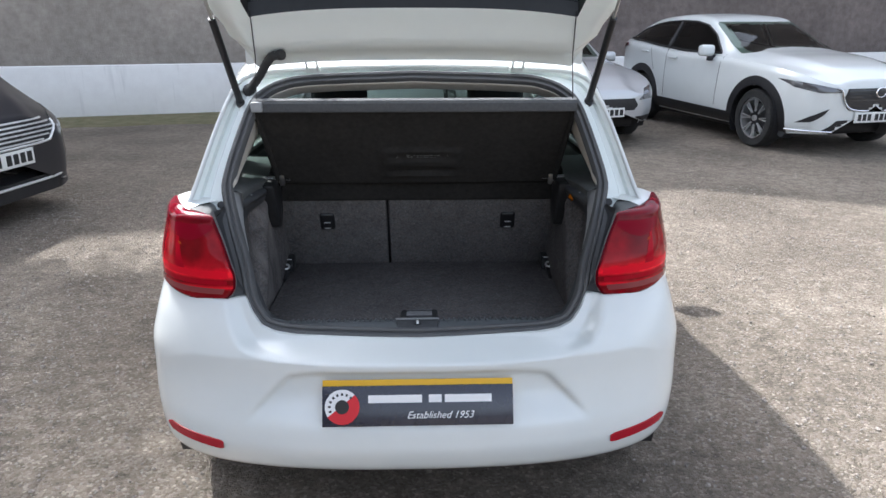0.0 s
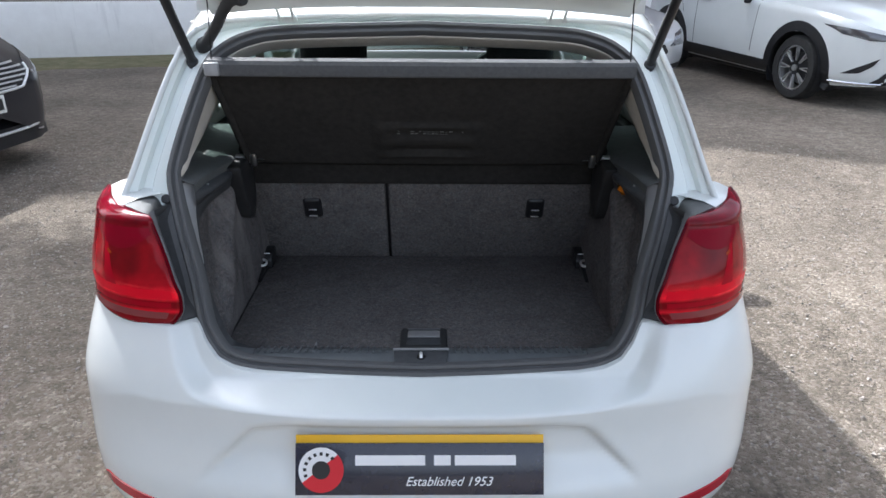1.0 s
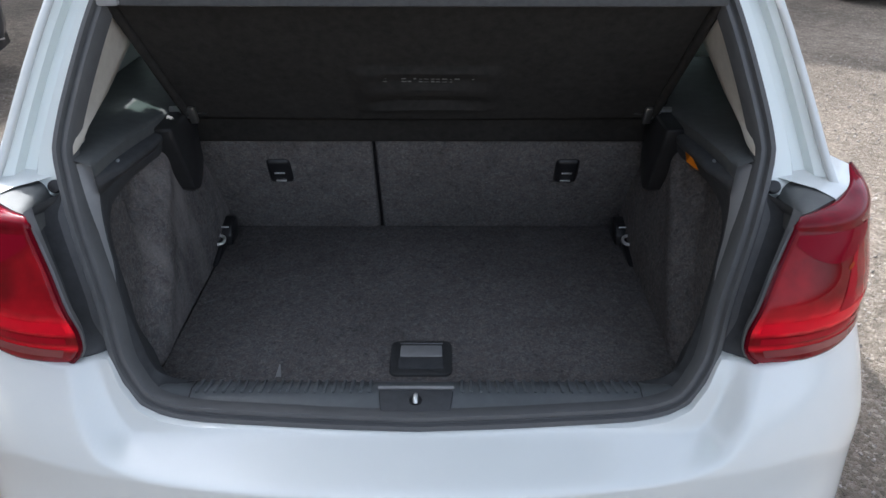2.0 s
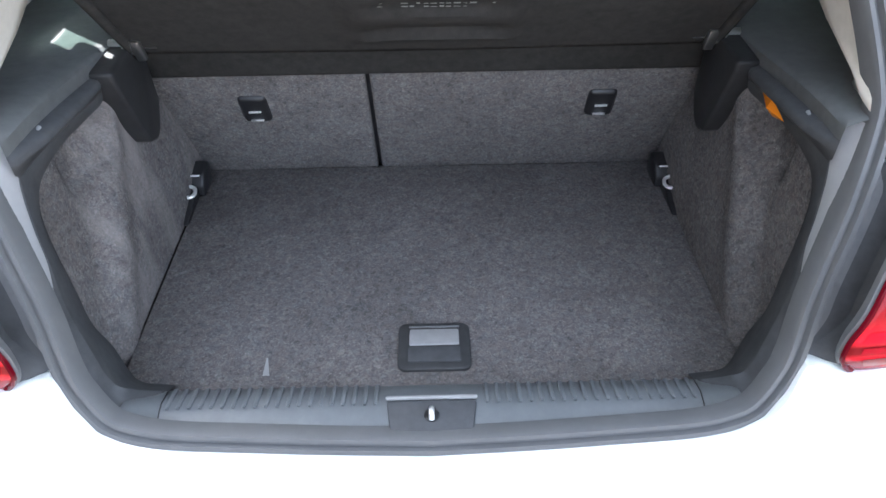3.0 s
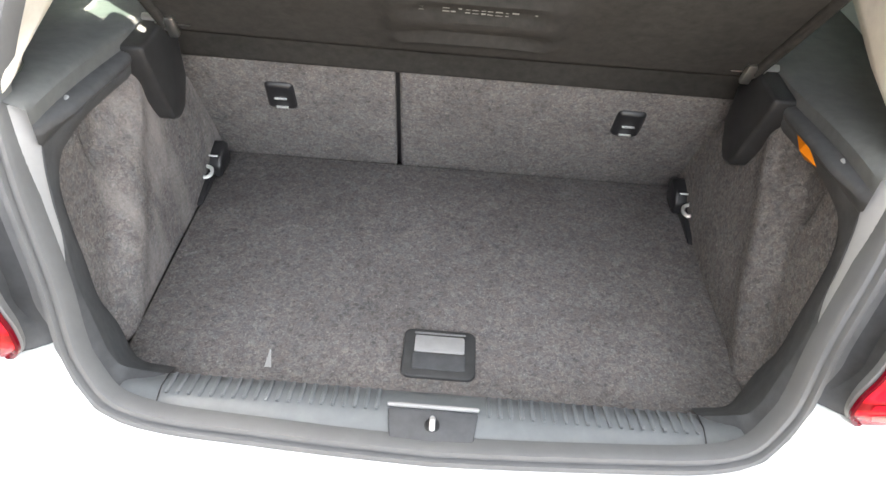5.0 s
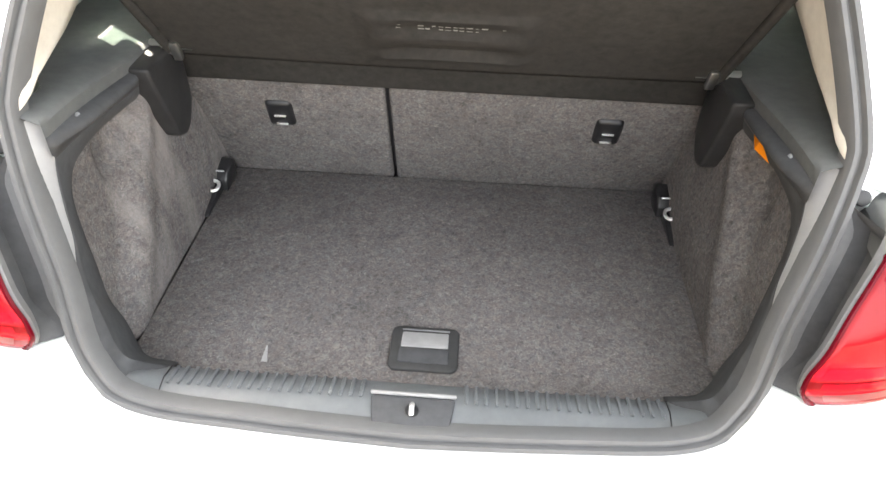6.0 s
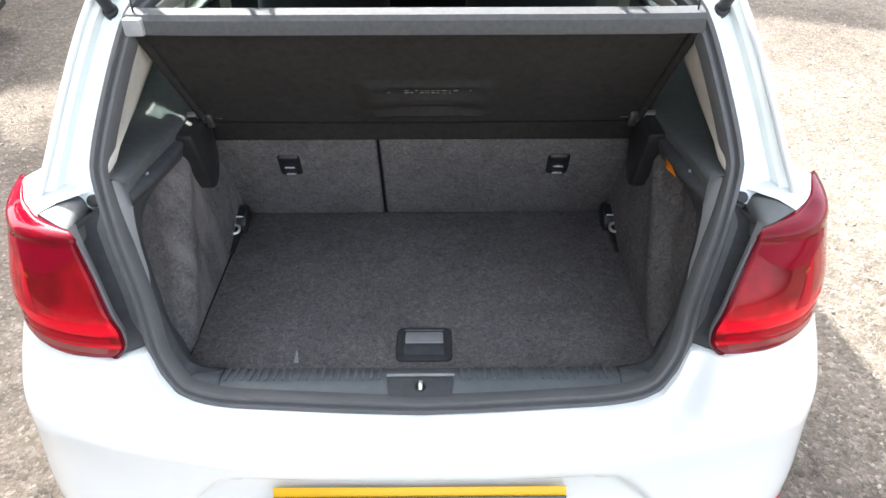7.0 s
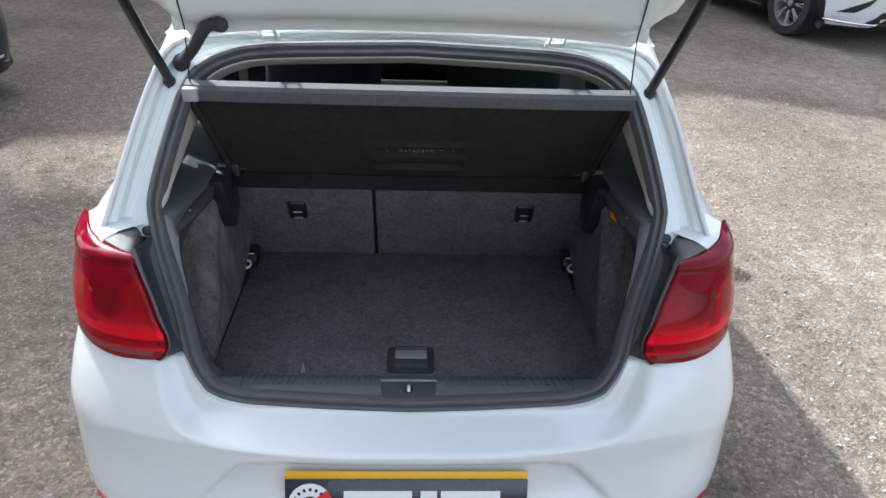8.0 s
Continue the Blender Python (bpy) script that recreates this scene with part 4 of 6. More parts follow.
for s in (-1, 1):
    lens = []
    for t in np.linspace(0, 1, 40):
        col = [lamp_point(s, t, lamp_z(t, v), -0.006 * max(0.0, 1 - v / 0.06) ** 2) for v in np.linspace(0, 1, 40)]
        a, c = np.array(lamp_point(s, t, 0.988)), np.array((s * HEAD_X(t), HEAD_Y(t), HEAD_Z(t)))
        b = np.array((a[0], a[1], c[2] - 0.002))
        lens.append(col + [tuple((1 - k) ** 2 * a + 2 * k * (1 - k) * b + k * k * c) for k in np.linspace(0.12, 1, 9)])
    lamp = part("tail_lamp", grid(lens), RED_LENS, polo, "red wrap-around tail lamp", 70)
    solid(lamp, 0.012)
    shoulder = []
    for t in np.linspace(0.44, 1.0, 18):
        x, y, z = HEAD_X(t), HEAD_Y(t), HEAD_Z(t)
        shoulder.append([(s * (x + 0.002), y - 0.002, z - 0.008), (s * (x - 0.001), y + 0.001, z + 0.001), (s * (x - 0.02), y + 0.024, z + 0.006), (s * (x - 0.065), y + 0.06, z + 0.008)])
    part("lamp_shoulder", grid(shoulder), WHITE, polo, "", 60)
    part("lamp_rim", tube([lamp_point(s, 0.0, z, -0.001) for z in np.linspace(0.774, 1.0, 30)], 0.0036, 6), RED_DARK, lamp)
    part("lower_lens", lamp_band(s, lambda t: (0.793 + 0.018 * t, 0.811 + 0.016 * t), 0.05, 0.88, 0.0012), PINK_LENS, lamp, "smoked lower lens of the tail lamp")
    part("tail_light_strip", lamp_band(s, lambda t: (0.823 + 0.01 * t, 0.835 + 0.01 * t), 0.04, 0.70, 0.001), RED_STRIP, lamp)
    part("brake_light_strip", lamp_band(s, lambda t: (0.845 + 0.01 * t, 0.864 + 0.012 * t), 0.03, 0.62, 0.001), RED_BRIGHT, lamp)
    part("light_guide", lamp_column(s, lambda k: (0.36 + 0.02 * k, 0.045 * (1 - 0.8 * k)), 0.868, 0.965, 0.0008), RED_STRIP, lamp)
    part("indicator", lamp_column(s, lambda k: (0.34 + 0.02 * k, 0.018 * math.sin(math.pi * (0.1 + 0.8 * k))), 0.928, 0.937, 0.0011), AMBER_DULL, lamp, "dull amber indicator behind the red lens")
    part("upper_lens", lamp_band(s, lambda t: (0.972 - 0.03 * math.sin(math.pi * (t - 0.03) / 0.47), 0.984), 0.03, 0.5, 0.0009), RED_POCKET, lamp)
    # trim between the seal and the lamp
    flange, slot, bezel = [], [], []
    for z in np.linspace(0.772, 1.010, 26):
        xi, yi = LAMP_IN(z), LAMP_BACK(z) + 0.004
        xs, ys = SEAL_X(z) - 0.002, REAR(z) + 0.008
        dip = 0.042 * step(0.775, 0.83, z) * step(1.012, 0.97, z)

        def across(k, d):
            return (s * (xs + (xi - xs) * k + d * dip), ys + (yi - ys) * k + 0.15 * d * dip, z)

        flange.append([across(0, 0), across(0.04, 0.12), across(0.10, 0.2), across(0.12, 0.5)])
        slot.append([across(0.12, 0.5), across(0.18, 1.1), across(0.70, 1.0), across(0.80, 0.6), across(0.80, 0.2)])
        bezel.append([across(0.80, 0.2), across(0.82, 0.02), across(0.96, -0.10), across(1.0, 0.0)])
    part("lamp_flange", grid(flange), PLASTIC, polo, "grey plastic flange beside the boot seal", 30)
    part("lamp_slot", grid(slot), COVER, polo, "dark slot beside the tail lamp", 30)
    part("lamp_bezel", grid(bezel), PLASTIC, lamp, "grey bezel of the tail lamp", 30)
    back = smooth_path([(0.584, 0.306, 0.992), (0.594, 0.304, 1.009), (0.612, 0.298, 1.0165), (0.636, 0.277, 1.0165), (0.660, 0.251, 1.0145)], 18)
    fore = smooth_path([(0.577, 0.216, 0.992), (0.580, 0.201, 1.005), (0.600, 0.209, 1.0085), (0.628, 0.227, 1.012), (0.657, 0.247, 1.0135)], 18)
    cover = []
    for b, f in zip(back, fore):
        col = [b + np.array((0.004, 0.03, -0.014)), b + np.array((0.001, 0.005, -0.003)), b, b * 0.67 + f * 0.33 + np.array((0, 0, 0.0015)), b * 0.33 + f * 0.67 + np.array((0, 0, 0.001)), f, f + np.array((0.002, -0.001, -0.012))]
        cover.append([(s * q[0], q[1], q[2]) for q in col])
    inner_wall = [[(q[0], q[1], q[2] - d) for d in (0, 0.012, 0.03)] for q in cover[0][1:6]]
    part("lamp_cover", join(grid(cover), grid(inner_wall)), LEDGE, polo, "grey plastic cover above the tail lamp", 40)
    part("rubber_stop", cyl(0.011, 0.018, (s * 0.569, 0.286, 1.010), (64, 0, 0), 16, bev=0.003), BLACK, polo, "round black rubber stop")

# white gutter between the seal and the outer body edge
edge = np.array(hull[0])
top_i = [i for i in range(len(edge)) if edge[i, 2] > 0.93]
edge = edge[top_i[0]:top_i[-1] + 1]
edge_s = np.r_[0, np.cumsum(np.linalg.norm(np.diff(edge, axis=0), axis=1))]
inner_xz = [(x, z) for x, z in half_seal if z > 0.955]
inner = np.array([seal_point(x, z) for x, z in inner_xz] + [seal_point(-x, z) for x, z in inner_xz[-2::-1]])
inner_s = np.r_[0, np.cumsum(np.linalg.norm(np.diff(inner, axis=0), axis=1))]
rows = []
for k in np.linspace(0, 1, 140):
    e = np.array([np.interp(k * edge_s[-1], edge_s, edge[:, c]) for c in range(3)])
    i = np.array([np.interp(k * inner_s[-1], inner_s, inner[:, c]) for c in range(3)])
    line = []
    for t, d in ((0.0, 0.012), (0.06, 0.02), (0.22, 0.022), (0.45, 0.026), (0.50, 0.034), (0.70, 0.034), (0.75, 0.018), (0.90, 0.012), (0.96, 0.004), (1.0, 0.0)):
        q = i + (e - i) * t - PLANE_N * (d + 0.08 * step(1.008, 0.975, i[2] + (e[2] - i[2]) * t))
        line.append(q)
    rows.append(line)
part("boot_frame", grid(rows), INNER_WHITE, polo, "white painted gutter round the boot opening", 25)

# tailgate, raised
tg = new("tailgate")
tg.parent = polo
HINGE = Vector((0, 0.455, 1.412))
OPEN = 107.0
tagged(tg, "white tailgate raised on two gas struts")


def tg_part(name, bm, material, label="", smooth=40, parent=None):
    """The tailgate is drawn shut, then turned up about its hinge."""
    m = Matrix.Translation(HINGE) @ Matrix.Rotation(radians(-OPEN), 4, "X") @ Matrix.Translation(-HINGE)
    bmesh.ops.transform(bm, matrix=m, verts=bm.verts[:])
    return part(name, bm, material, parent or tg, label, smooth)


TG_Y = spline([(0.66, 0.045), (0.78, 0.05), (0.95, 0.10), (1.02, 0.15), (1.2, 0.275), (1.36, 0.40), (1.405, 0.455)])
TG_W = spline([(0.66, 0.42), (0.70, 0.50), (0.78, 0.535), (1.0, 0.60), (1.08, 0.595), (1.3, 0.53), (1.405, 0.47)])


def tg_pt(u, z, inset=0.0):
    w = TG_W(z)
    x = w * u
    return (x, TG_Y(z) + (0.05 - 0.03 * step(1.2, 1.38, z)) * (abs(u) ** 3) + inset, z)


W_LO, W_HI, W_U = 1.0, 1.24, 0.82
tz = np.concatenate([np.linspace(0.66, W_LO, 16), np.linspace(W_LO, W_HI, 16)[1:], np.linspace(W_HI, 1.405, 8)[1:]])
tu = np.concatenate([np.linspace(-1, -W_U, 5), np.linspace(-W_U, W_U, 25)[1:], np.linspace(W_U, 1, 5)[1:]])


def in_window(c):
    return W_LO < c[2] < W_HI and abs(c[0]) < W_U * TG_W(c[2])


tg_part("outer_panel", grid([[tg_pt(u, z) for z in tz] for u in tu], keep=lambda c: not in_window(c)), WHITE)


def inner_depth(u, z):
    """Pressed inner panel: hollow middle, raised rim and bead round the window."""
    rim = step(1.0, 0.90, abs(u))
    bead = math.exp(-((z - 1.315) / 0.014) ** 2) * 0.010
    return 0.004 + (0.014 + 0.035 * rim + bead) * step(1.402, 1.34, z)


tg_part("inner_panel", grid([[tg_pt(u * 0.995, z, inner_depth(u, z)) for z in tz] for u in tu], keep=lambda c: not in_window(c)), INNER_WHITE, "white pressed inner panel of the tailgate")
ring = []
for u, z in [(u, W_LO) for u in np.linspace(-W_U, W_U, 20)] + [(W_U, z) for z in np.linspace(W_LO, W_HI, 12)[1:]] + [(u, W_HI) for u in np.linspace(W_U, -W_U, 20)[1:]] + [(-W_U, z) for z in np.linspace(W_HI, W_LO, 12)[1:-1]]:
    ring.append([tg_pt(u, z, 0.0), tg_pt(u, z, inner_depth(u, z))])
tg_part("window_frame", grid(ring, wrap_u=True), BLACK)
tg_part("rear_window", grid([[tg_pt(u * W_U * 1.02, z, 0.012) for z in np.linspace(W_LO - 0.006, W_HI + 0.006, 14)] for u in np.linspace(-1, 1, 20)]), GLASS_REAR, "dark green tinted rear window", 60)
tg_part("trim_panel", grid([[tg_pt(u * 0.86, z, 0.056 + 0.01 * step(1, 0.9, abs(u))) for z in np.linspace(0.70, 0.99, 10)] for u in np.linspace(-1, 1, 20)]), PLASTIC, "dark plastic trim inside the tailgate")
tg_part("spoiler", grid([[(0.50 * u, 0.44 - 0.16 * t + 0.03 * abs(u) ** 3, 1.425 - 0.035 * t - 0.01 * abs(u) ** 4 + k) for t, k in ((0, 0), (0.3, 0.004), (1, 0.0), (1.02, -0.012), (0.5, -0.02), (0, -0.012))] for u in np.linspace(-1, 1, 24)]), WHITE)

for s in (-1, 1):
    hx = s * 0.312
    arms = [box((0.006, 0.112, 0.012), (hx + d, 0.4525, 1.414), (-40.5, 0, 0), 0.002) for d in (-0.016, 0.016)]
    rungs = [box((0.046, 0.020, 0.006), (hx, 0.494, 1.380), (-40.5, 0, 0), 0.002), box((0.034, 0.010, 0.006), (hx, 0.445, 1.421), (-40.5, 0, 0), 0.002), box((0.060, 0.016, 0.006), (hx, 0.410, 1.450), (-40.5, 0, 0), 0.002)]
    part("hinge", join(*arms, *rungs), INNER_WHITE, polo, "white painted tailgate hinge")
    lo, hi = Vector((s * 0.534, 0.475, 1.279)), Vector((s * 0.557, 0.08, 1.80))
    d = hi - lo
    strut = part("gas_strut", tube([lo, lo + d * 0.48], 0.0105, 14), BLACK, polo, "black gas strut holding the tailgate")
    part("piston_rod", tube([lo + d * 0.48, hi], 0.0045, 10), STEEL, strut)
    part("ball_joint", cyl(0.014, 0.03, tuple(lo), (50, 0, 0), 12, bev=0.004), BLACK, strut)
    part("ball_joint", cyl(0.012, 0.03, tuple(hi), (50, 0, 0), 12, bev=0.004), BLACK, strut)
sleeve = smooth_path([(-0.514, 0.505, 1.312), (-0.500, 0.482, 1.328), (-0.466, 0.450, 1.364), (-0.436, 0.420, 1.402), (-0.412, 0.395, 1.424), (-0.378, 0.375, 1.430)], 30)
part("wiring_grommet", tube(sleeve, [0.017, 0.021, 0.021, 0.014] + [0.0115 + 0.0018 * (k % 2) for k in range(23)] + [0.0145, 0.0155, 0.014], 12), DARK_TRIM, polo, "corrugated black rubber wiring sleeve")

# ---- the boot ----
FLOOR_Z = 0.635
floor_panel = part("boot_floor", box((0.963, 0.60, 0.02), (0.0025, 0.535, FLOOR_Z - 0.01), bev=0.003), CARPET, polo, "dark grey speckled carpet boot floor")
under = part("boot_tub", grid([[(x, y, FLOOR_Z - 0.012) for y in (0.10, 0.86)] for x in (-0.56, 0.56)]), BLACK, polo)
solid(under, 0.03)


def lining_x(y, z):
    """Half-width of the boot's side lining, with its corner pocket and wheel-arch ridge."""
    ridge = 0.325 + 0.75 * (z - 0.66)
    x = 0.486 + 0.02 * step(0.68, 0.95, z) + 0.024 * step(ridge + 0.02, ridge - 0.045, y)
    x -= 0.006 * math.exp(-((y - ridge - 0.03) / 0.03) ** 2)
    hollow = step(0.405, 0.43, y) * step(0.555, 0.53, y + 0.5 * max(0.0, 0.93 - z)) * step(0.868, 0.880, z) * step(0.95, 0.93, z)
    return x + 0.016 * hollow


# where the carpet panel meets the plastic surround, from the sill corner up and along under the ledge
SURROUND = [
    ((0.385, 0.203, 0.676), (0.395, 0.247, 0.637)), ((0.420, 0.190, 0.700), (0.448, 0.255, 0.637)), ((0.433, 0.180, 0.722), (0.478, 0.283, 0.640)), ((0.442, 0.181, 0.742), (0.488, 0.290, 0.680)), ((0.455, 0.195, 0.771), (0.295, 0.730)),
    ((0.480, 0.223, 0.829), (0.303, 0.790)), ((0.490, 0.246, 0.879), (0.310, 0.850)), ((0.503, 0.272, 0.933), (0.318, 0.895)),
    ((0.510, 0.296, 0.986), (0.330, 0.920)), ((0.506, 0.312, 1.020), (0.350, 0.937)), ((0.499, 0.350, 1.015), (0.375, 0.945)),
    ((0.497, 0.430, 1.005), (0.430, 0.950)), ((0.495, 0.530, 0.992), (0.530, 0.950)), ((0.493, 0.640, 0.980), (0.640, 0.945)),
]
STRIP_X = spline([(0.735, 0.440), (0.771, 0.455), (0.829, 0.480), (0.879, 0.490), (0.933, 0.503), (0.986, 0.510), (1.045, 0.506)])


def rim_of(o):
    """Where the surround tucks under the seal: far under it round the lower corner."""
    if o[2] < 0.74:
        k = step(0.676, 0.735, o[2])
        return (o[0] + 0.006 + 0.014 * k, 0.112 + 0.03 * k, o[2] + 0.002)
    if o[2] < 0.84:
        return (SEAL_X(o[2]) - 0.018, REAR(o[2]), o[2])
    return (o[0] + 0.004, o[1] - 0.006, o[2])


def plate_of(poly, x0, x1, bev):
    """A polygon in (y, z) given thickness from x0 to x1."""
    bm = bmesh.new()
    vs = [bm.verts.new((x0, y, z)) for y, z in poly]
    face = bm.faces.new(vs)
    up = [v for v in bmesh.ops.extrude_face_region(bm, geom=[face])["geom"] if isinstance(v, bmesh.types.BMVert)]
    bmesh.ops.translate(bm, vec=(x1 - x0, 0, 0), verts=up)
    bmesh.ops.bevel(bm, geom=bm.edges[:], offset=bev, segments=3, profile=0.5, affect="EDGES")
    return bm


for s in (-1, 1):
    rows = []
    for z in np.linspace(FLOOR_Z - 0.01, 0.985, 60):
        rows.append([(s * lining_x(y, z), y, z) for y in np.linspace(0.255, 0.87, 76)])
    solid(part("side_lining", grid(rows), STREAKED_CARPET if s < 0 else CARPET, polo, "grey carpet side lining over the wheel arch" + (", with paler upright streaks" if s < 0 else ""), 70), 0.004, 0)
    # dark plastic surround between the seal and the carpet
    rows = []
    for q in smooth_path([(*o, *(i if len(i) == 3 else (lining_x(*i) - 0.004, *i)), *rim_of(o)) for o, i in SURROUND], 60):
        o, i, e = q[:3], q[3:6], q[6:]
        m = o + (i - o) * 0.5 + np.array((-0.004, 0, 0))
        rows.append([(s * p[0], p[1], p[2]) for p in (e, o, o + (i - o) * 0.06 + np.array((-0.001, 0, 0)), m, i + (o - i) * 0.08 + np.array((-0.003, 0, 0)), i, i + np.array((0.012, 0.002, 0)))])
    part("lining_surround", grid(rows), COVER, polo, "dark plastic surround of the side lining", 50)
    rows = []
    for z in np.linspace(0.765, 1.046, 26):
        xs = SEAL_X(z) - 0.018
        k = step(0.765, 0.90, z)
        ex, ey = xs + (STRIP_X(z) - xs) * k, REAR(z) - 0.004 + 0.044 * k
        rows.append([(s * xs, REAR(z) - 0.006, z), (s * (xs * 0.85 + ex * 0.15 - 0.001 * k), REAR(z) - 0.006 + 0.010 * k, z), (s * (xs * 0.15 + ex * 0.85 - 0.002 * k), ey - 0.007 * k, z), (s * ex, ey, z), (s * (ex + 0.004), ey + 0.002, z)])
    part("pillar_trim", grid(rows), PILLAR, polo, "pale grey plastic pillar trim", 50)
    ledge = []
    for y in np.linspace(0.292, 1.0, 40):
        zt = 1.050 - 0.035 * step(0.3, 0.7, y)
        xi = 0.500
        k = 0.7 * step(0.66, 0.42, y) * step(0.285, 0.36, y)
        prof = [(xi + 0.004, -0.058), (xi - 0.010 * k, -0.049), (xi - 0.021 * k, -0.041), (xi - 0.024 * k, -0.035), (xi - 0.018 * k, -0.029), (xi + 0.004, -0.025), (xi + 0.003, -0.006), (xi + 0.010, 0.0)]
        if not ledge:
            ledge.append([(s * (xi + 0.004), y - 0.008, zt + d * 0.8 - 0.004) for x, d in prof] + [(s * 0.530, y - 0.006, zt + 0.004)])
        ledge.append([(s * x, y, zt + d) for x, d in prof] + [(s * (0.548 + 0.117 * step(0.36, 0.52, y) + 0.035 * step(0.55, 0.75, y)), y, zt + 0.006)])
    part("ledge_face", grid([r[:3] for r in ledge]), DARK_TRIM, polo, "dark face under the side ledge")
    part("ledge_lip", grid([r[2:6] for r in ledge]), COVER, polo, "rounded lip along the side ledge", 70)
    part("side_ledge", grid([r[5:] for r in ledge]), LEDGE, polo, "grey plastic ledge under the side window")
    sail = []
    for z in np.linspace(1.058, 1.335, 18):
        xs = SEAL_X(z) - 0.020
        d = 0.02 + 0.10 * step(1.055, 1.12, z) + 0.10 * step(1.10, 1.25, z)
        sail.append([(s * (xs - 0.009 * math.sin(1.5 * k)), REAR(z) + 0.004 + d * k, z + 0.012 * k) for k in (0, 0.12, 0.4, 0.75, 1.0)])
    solid(part("cream_pillar_trim", grid(sail), CREAM, polo, "cream pillar trim beside the rear window"), 0.01, 0)
    # shelf support
    part("shelf_bracket", plate_of([(0.535, 1.010), (0.540, 0.985), (0.585, 0.880), (0.600, 0.850), (0.628, 0.840), (0.652, 0.850), (0.680, 0.892), (0.672, 1.012)], s * 0.470, s * 0.512, 0.007), BRACKET, polo, "black plastic shelf support")
    block = plate_of([(0.732, 0.637), (0.796, 0.637), (0.800, 0.682), (0.788, 0.690), (0.752, 0.682), (0.734, 0.664)], s * 0.460, s * 0.500, 0.006)
    tongue = plate_of([(0.640, 0.634), (0.735, 0.634), (0.735, 0.662), (0.690, 0.650), (0.652, 0.641)], s * 0.474, s * 0.496, 0.003)
    eye = part("tie_down", join(block, tongue), BLACK, polo, "black tie-down base with a steel lashing eye")
    hook = smooth_path([(s * 0.494, 0.700, 0.664), (s * 0.481, 0.697, 0.662), (s * 0.473, 0.703, 0.663), (s * 0.471, 0.712, 0.666), (s * 0.476, 0.721, 0.669), (s * 0.490, 0.724, 0.671)], 16)
    part("lashing_eye", tube(hook, 0.0038, 8), POLISHED, eye, "bright steel lashing eye")
    part("eye_bar", box((0.026, 0.006, 0.003), (s * 0.480, 0.744, 0.682), (-20, 0, 0), 0.001), POLISHED, eye)
    part("ledge_sliver", box((0.005, 0.028, 0.008), (s * 0.499, 0.352, 1.016), (24, 0, 0), 0.002), LIP, polo, "small pale sliver under the side ledge")

# amber lens: a slim diamond on the lining surround
bm = bmesh.new()
vs = [bm.verts.new(p) for p in ((0.489, 0.392, 0.990), (0.487, 0.436, 1.002), (0.491, 0.476, 0.990), (0.491, 0.430, 0.977), (0.480, 0.433, 0.989))]
for k in range(4):
    bm.faces.new((vs[k], vs[(k + 1) % 4], vs[4]))
part("boot_lamp", bm, ORANGE, polo, "small amber diamond-shaped lens", 0)

# sill trim with ribs and the latch
sill_rows = []
for x in np.linspace(-0.425, 0.425, 90):
    r = 1 - step(0.36, 0.43, abs(x))
    sill_rows.append([(x, 0.118, 0.668 + 0.03 * (1 - r)), (x, 0.135, 0.682 + 0.02 * (1 - r)), (x, 0.155, 0.686 + 0.02 * (1 - r)), (x, 0.172, 0.688 + 0.012 * (1 - r)), (x, 0.205, 0.675), (x, 0.232, 0.642), (x, 0.238, 0.630)])
sill = part("sill_trim", grid(sill_rows), SILL, polo, "grey plastic loading sill with cross ribs", 35)
rib = None
for x in np.concatenate([np.linspace(-0.368, -0.078, 20), np.linspace(0.078, 0.368, 20)]):
    if rib is None:
        bmr = join(box((0.0065, 0.040, 0.004), (0, 0, 0), (-15, 0, 0), 0.0018), box((0.005, 0.005, 0.004), (0, -0.022, 0.0065), (0, 0, 0), 0.0015))
        rib = part("rib", bmr, SILL, sill)
        rib.matrix_basis = pose(x, 0.186, 0.6835)
    else:
        r2 = rib.copy()
        scene.collection.objects.link(r2)
        r2.matrix_basis = pose(x, 0.186, 0.6835)
for s in (-1, 1):
    part("sill_joint", tube([(s * 0.376, 0.122, 0.6745), (s * 0.376, 0.136, 0.6845), (s * 0.377, 0.156, 0.689), (s * 0.378, 0.172, 0.6895), (s * 0.380, 0.205, 0.677)], 0.0011, 6), BLACK, sill)
bm = box((0.125, 0.05, 0.010), (0, 0.142, 0.6845), (4, 0, 0), 0.003)
for v in bm.verts:
    if v.co.y < 0.14:
        v.co.x *= 0.9
part("latch_recess", bm, COVER, sill, "dark latch plate in the loading sill")
part("latch_mouth", cyl(0.0105, 0.003, (0, 0.142, 0.6905), (4, 0, 0), 20, bev=0.001), BLACK, sill)
part("striker", tube(smooth_path([(0.0, 0.134, 0.692), (0.0, 0.137, 0.696), (0.0, 0.144, 0.698), (0.0, 0.150, 0.694)], 10), 0.0042, 10), POLISHED, sill, "bright steel latch striker")
part("latch_lip", box((0.128, 0.005, 0.006), (0, 0.170, 0.693), (-6, 0, 0), 0.002), PULL_GREY, sill, "pale lip behind the latch plate")

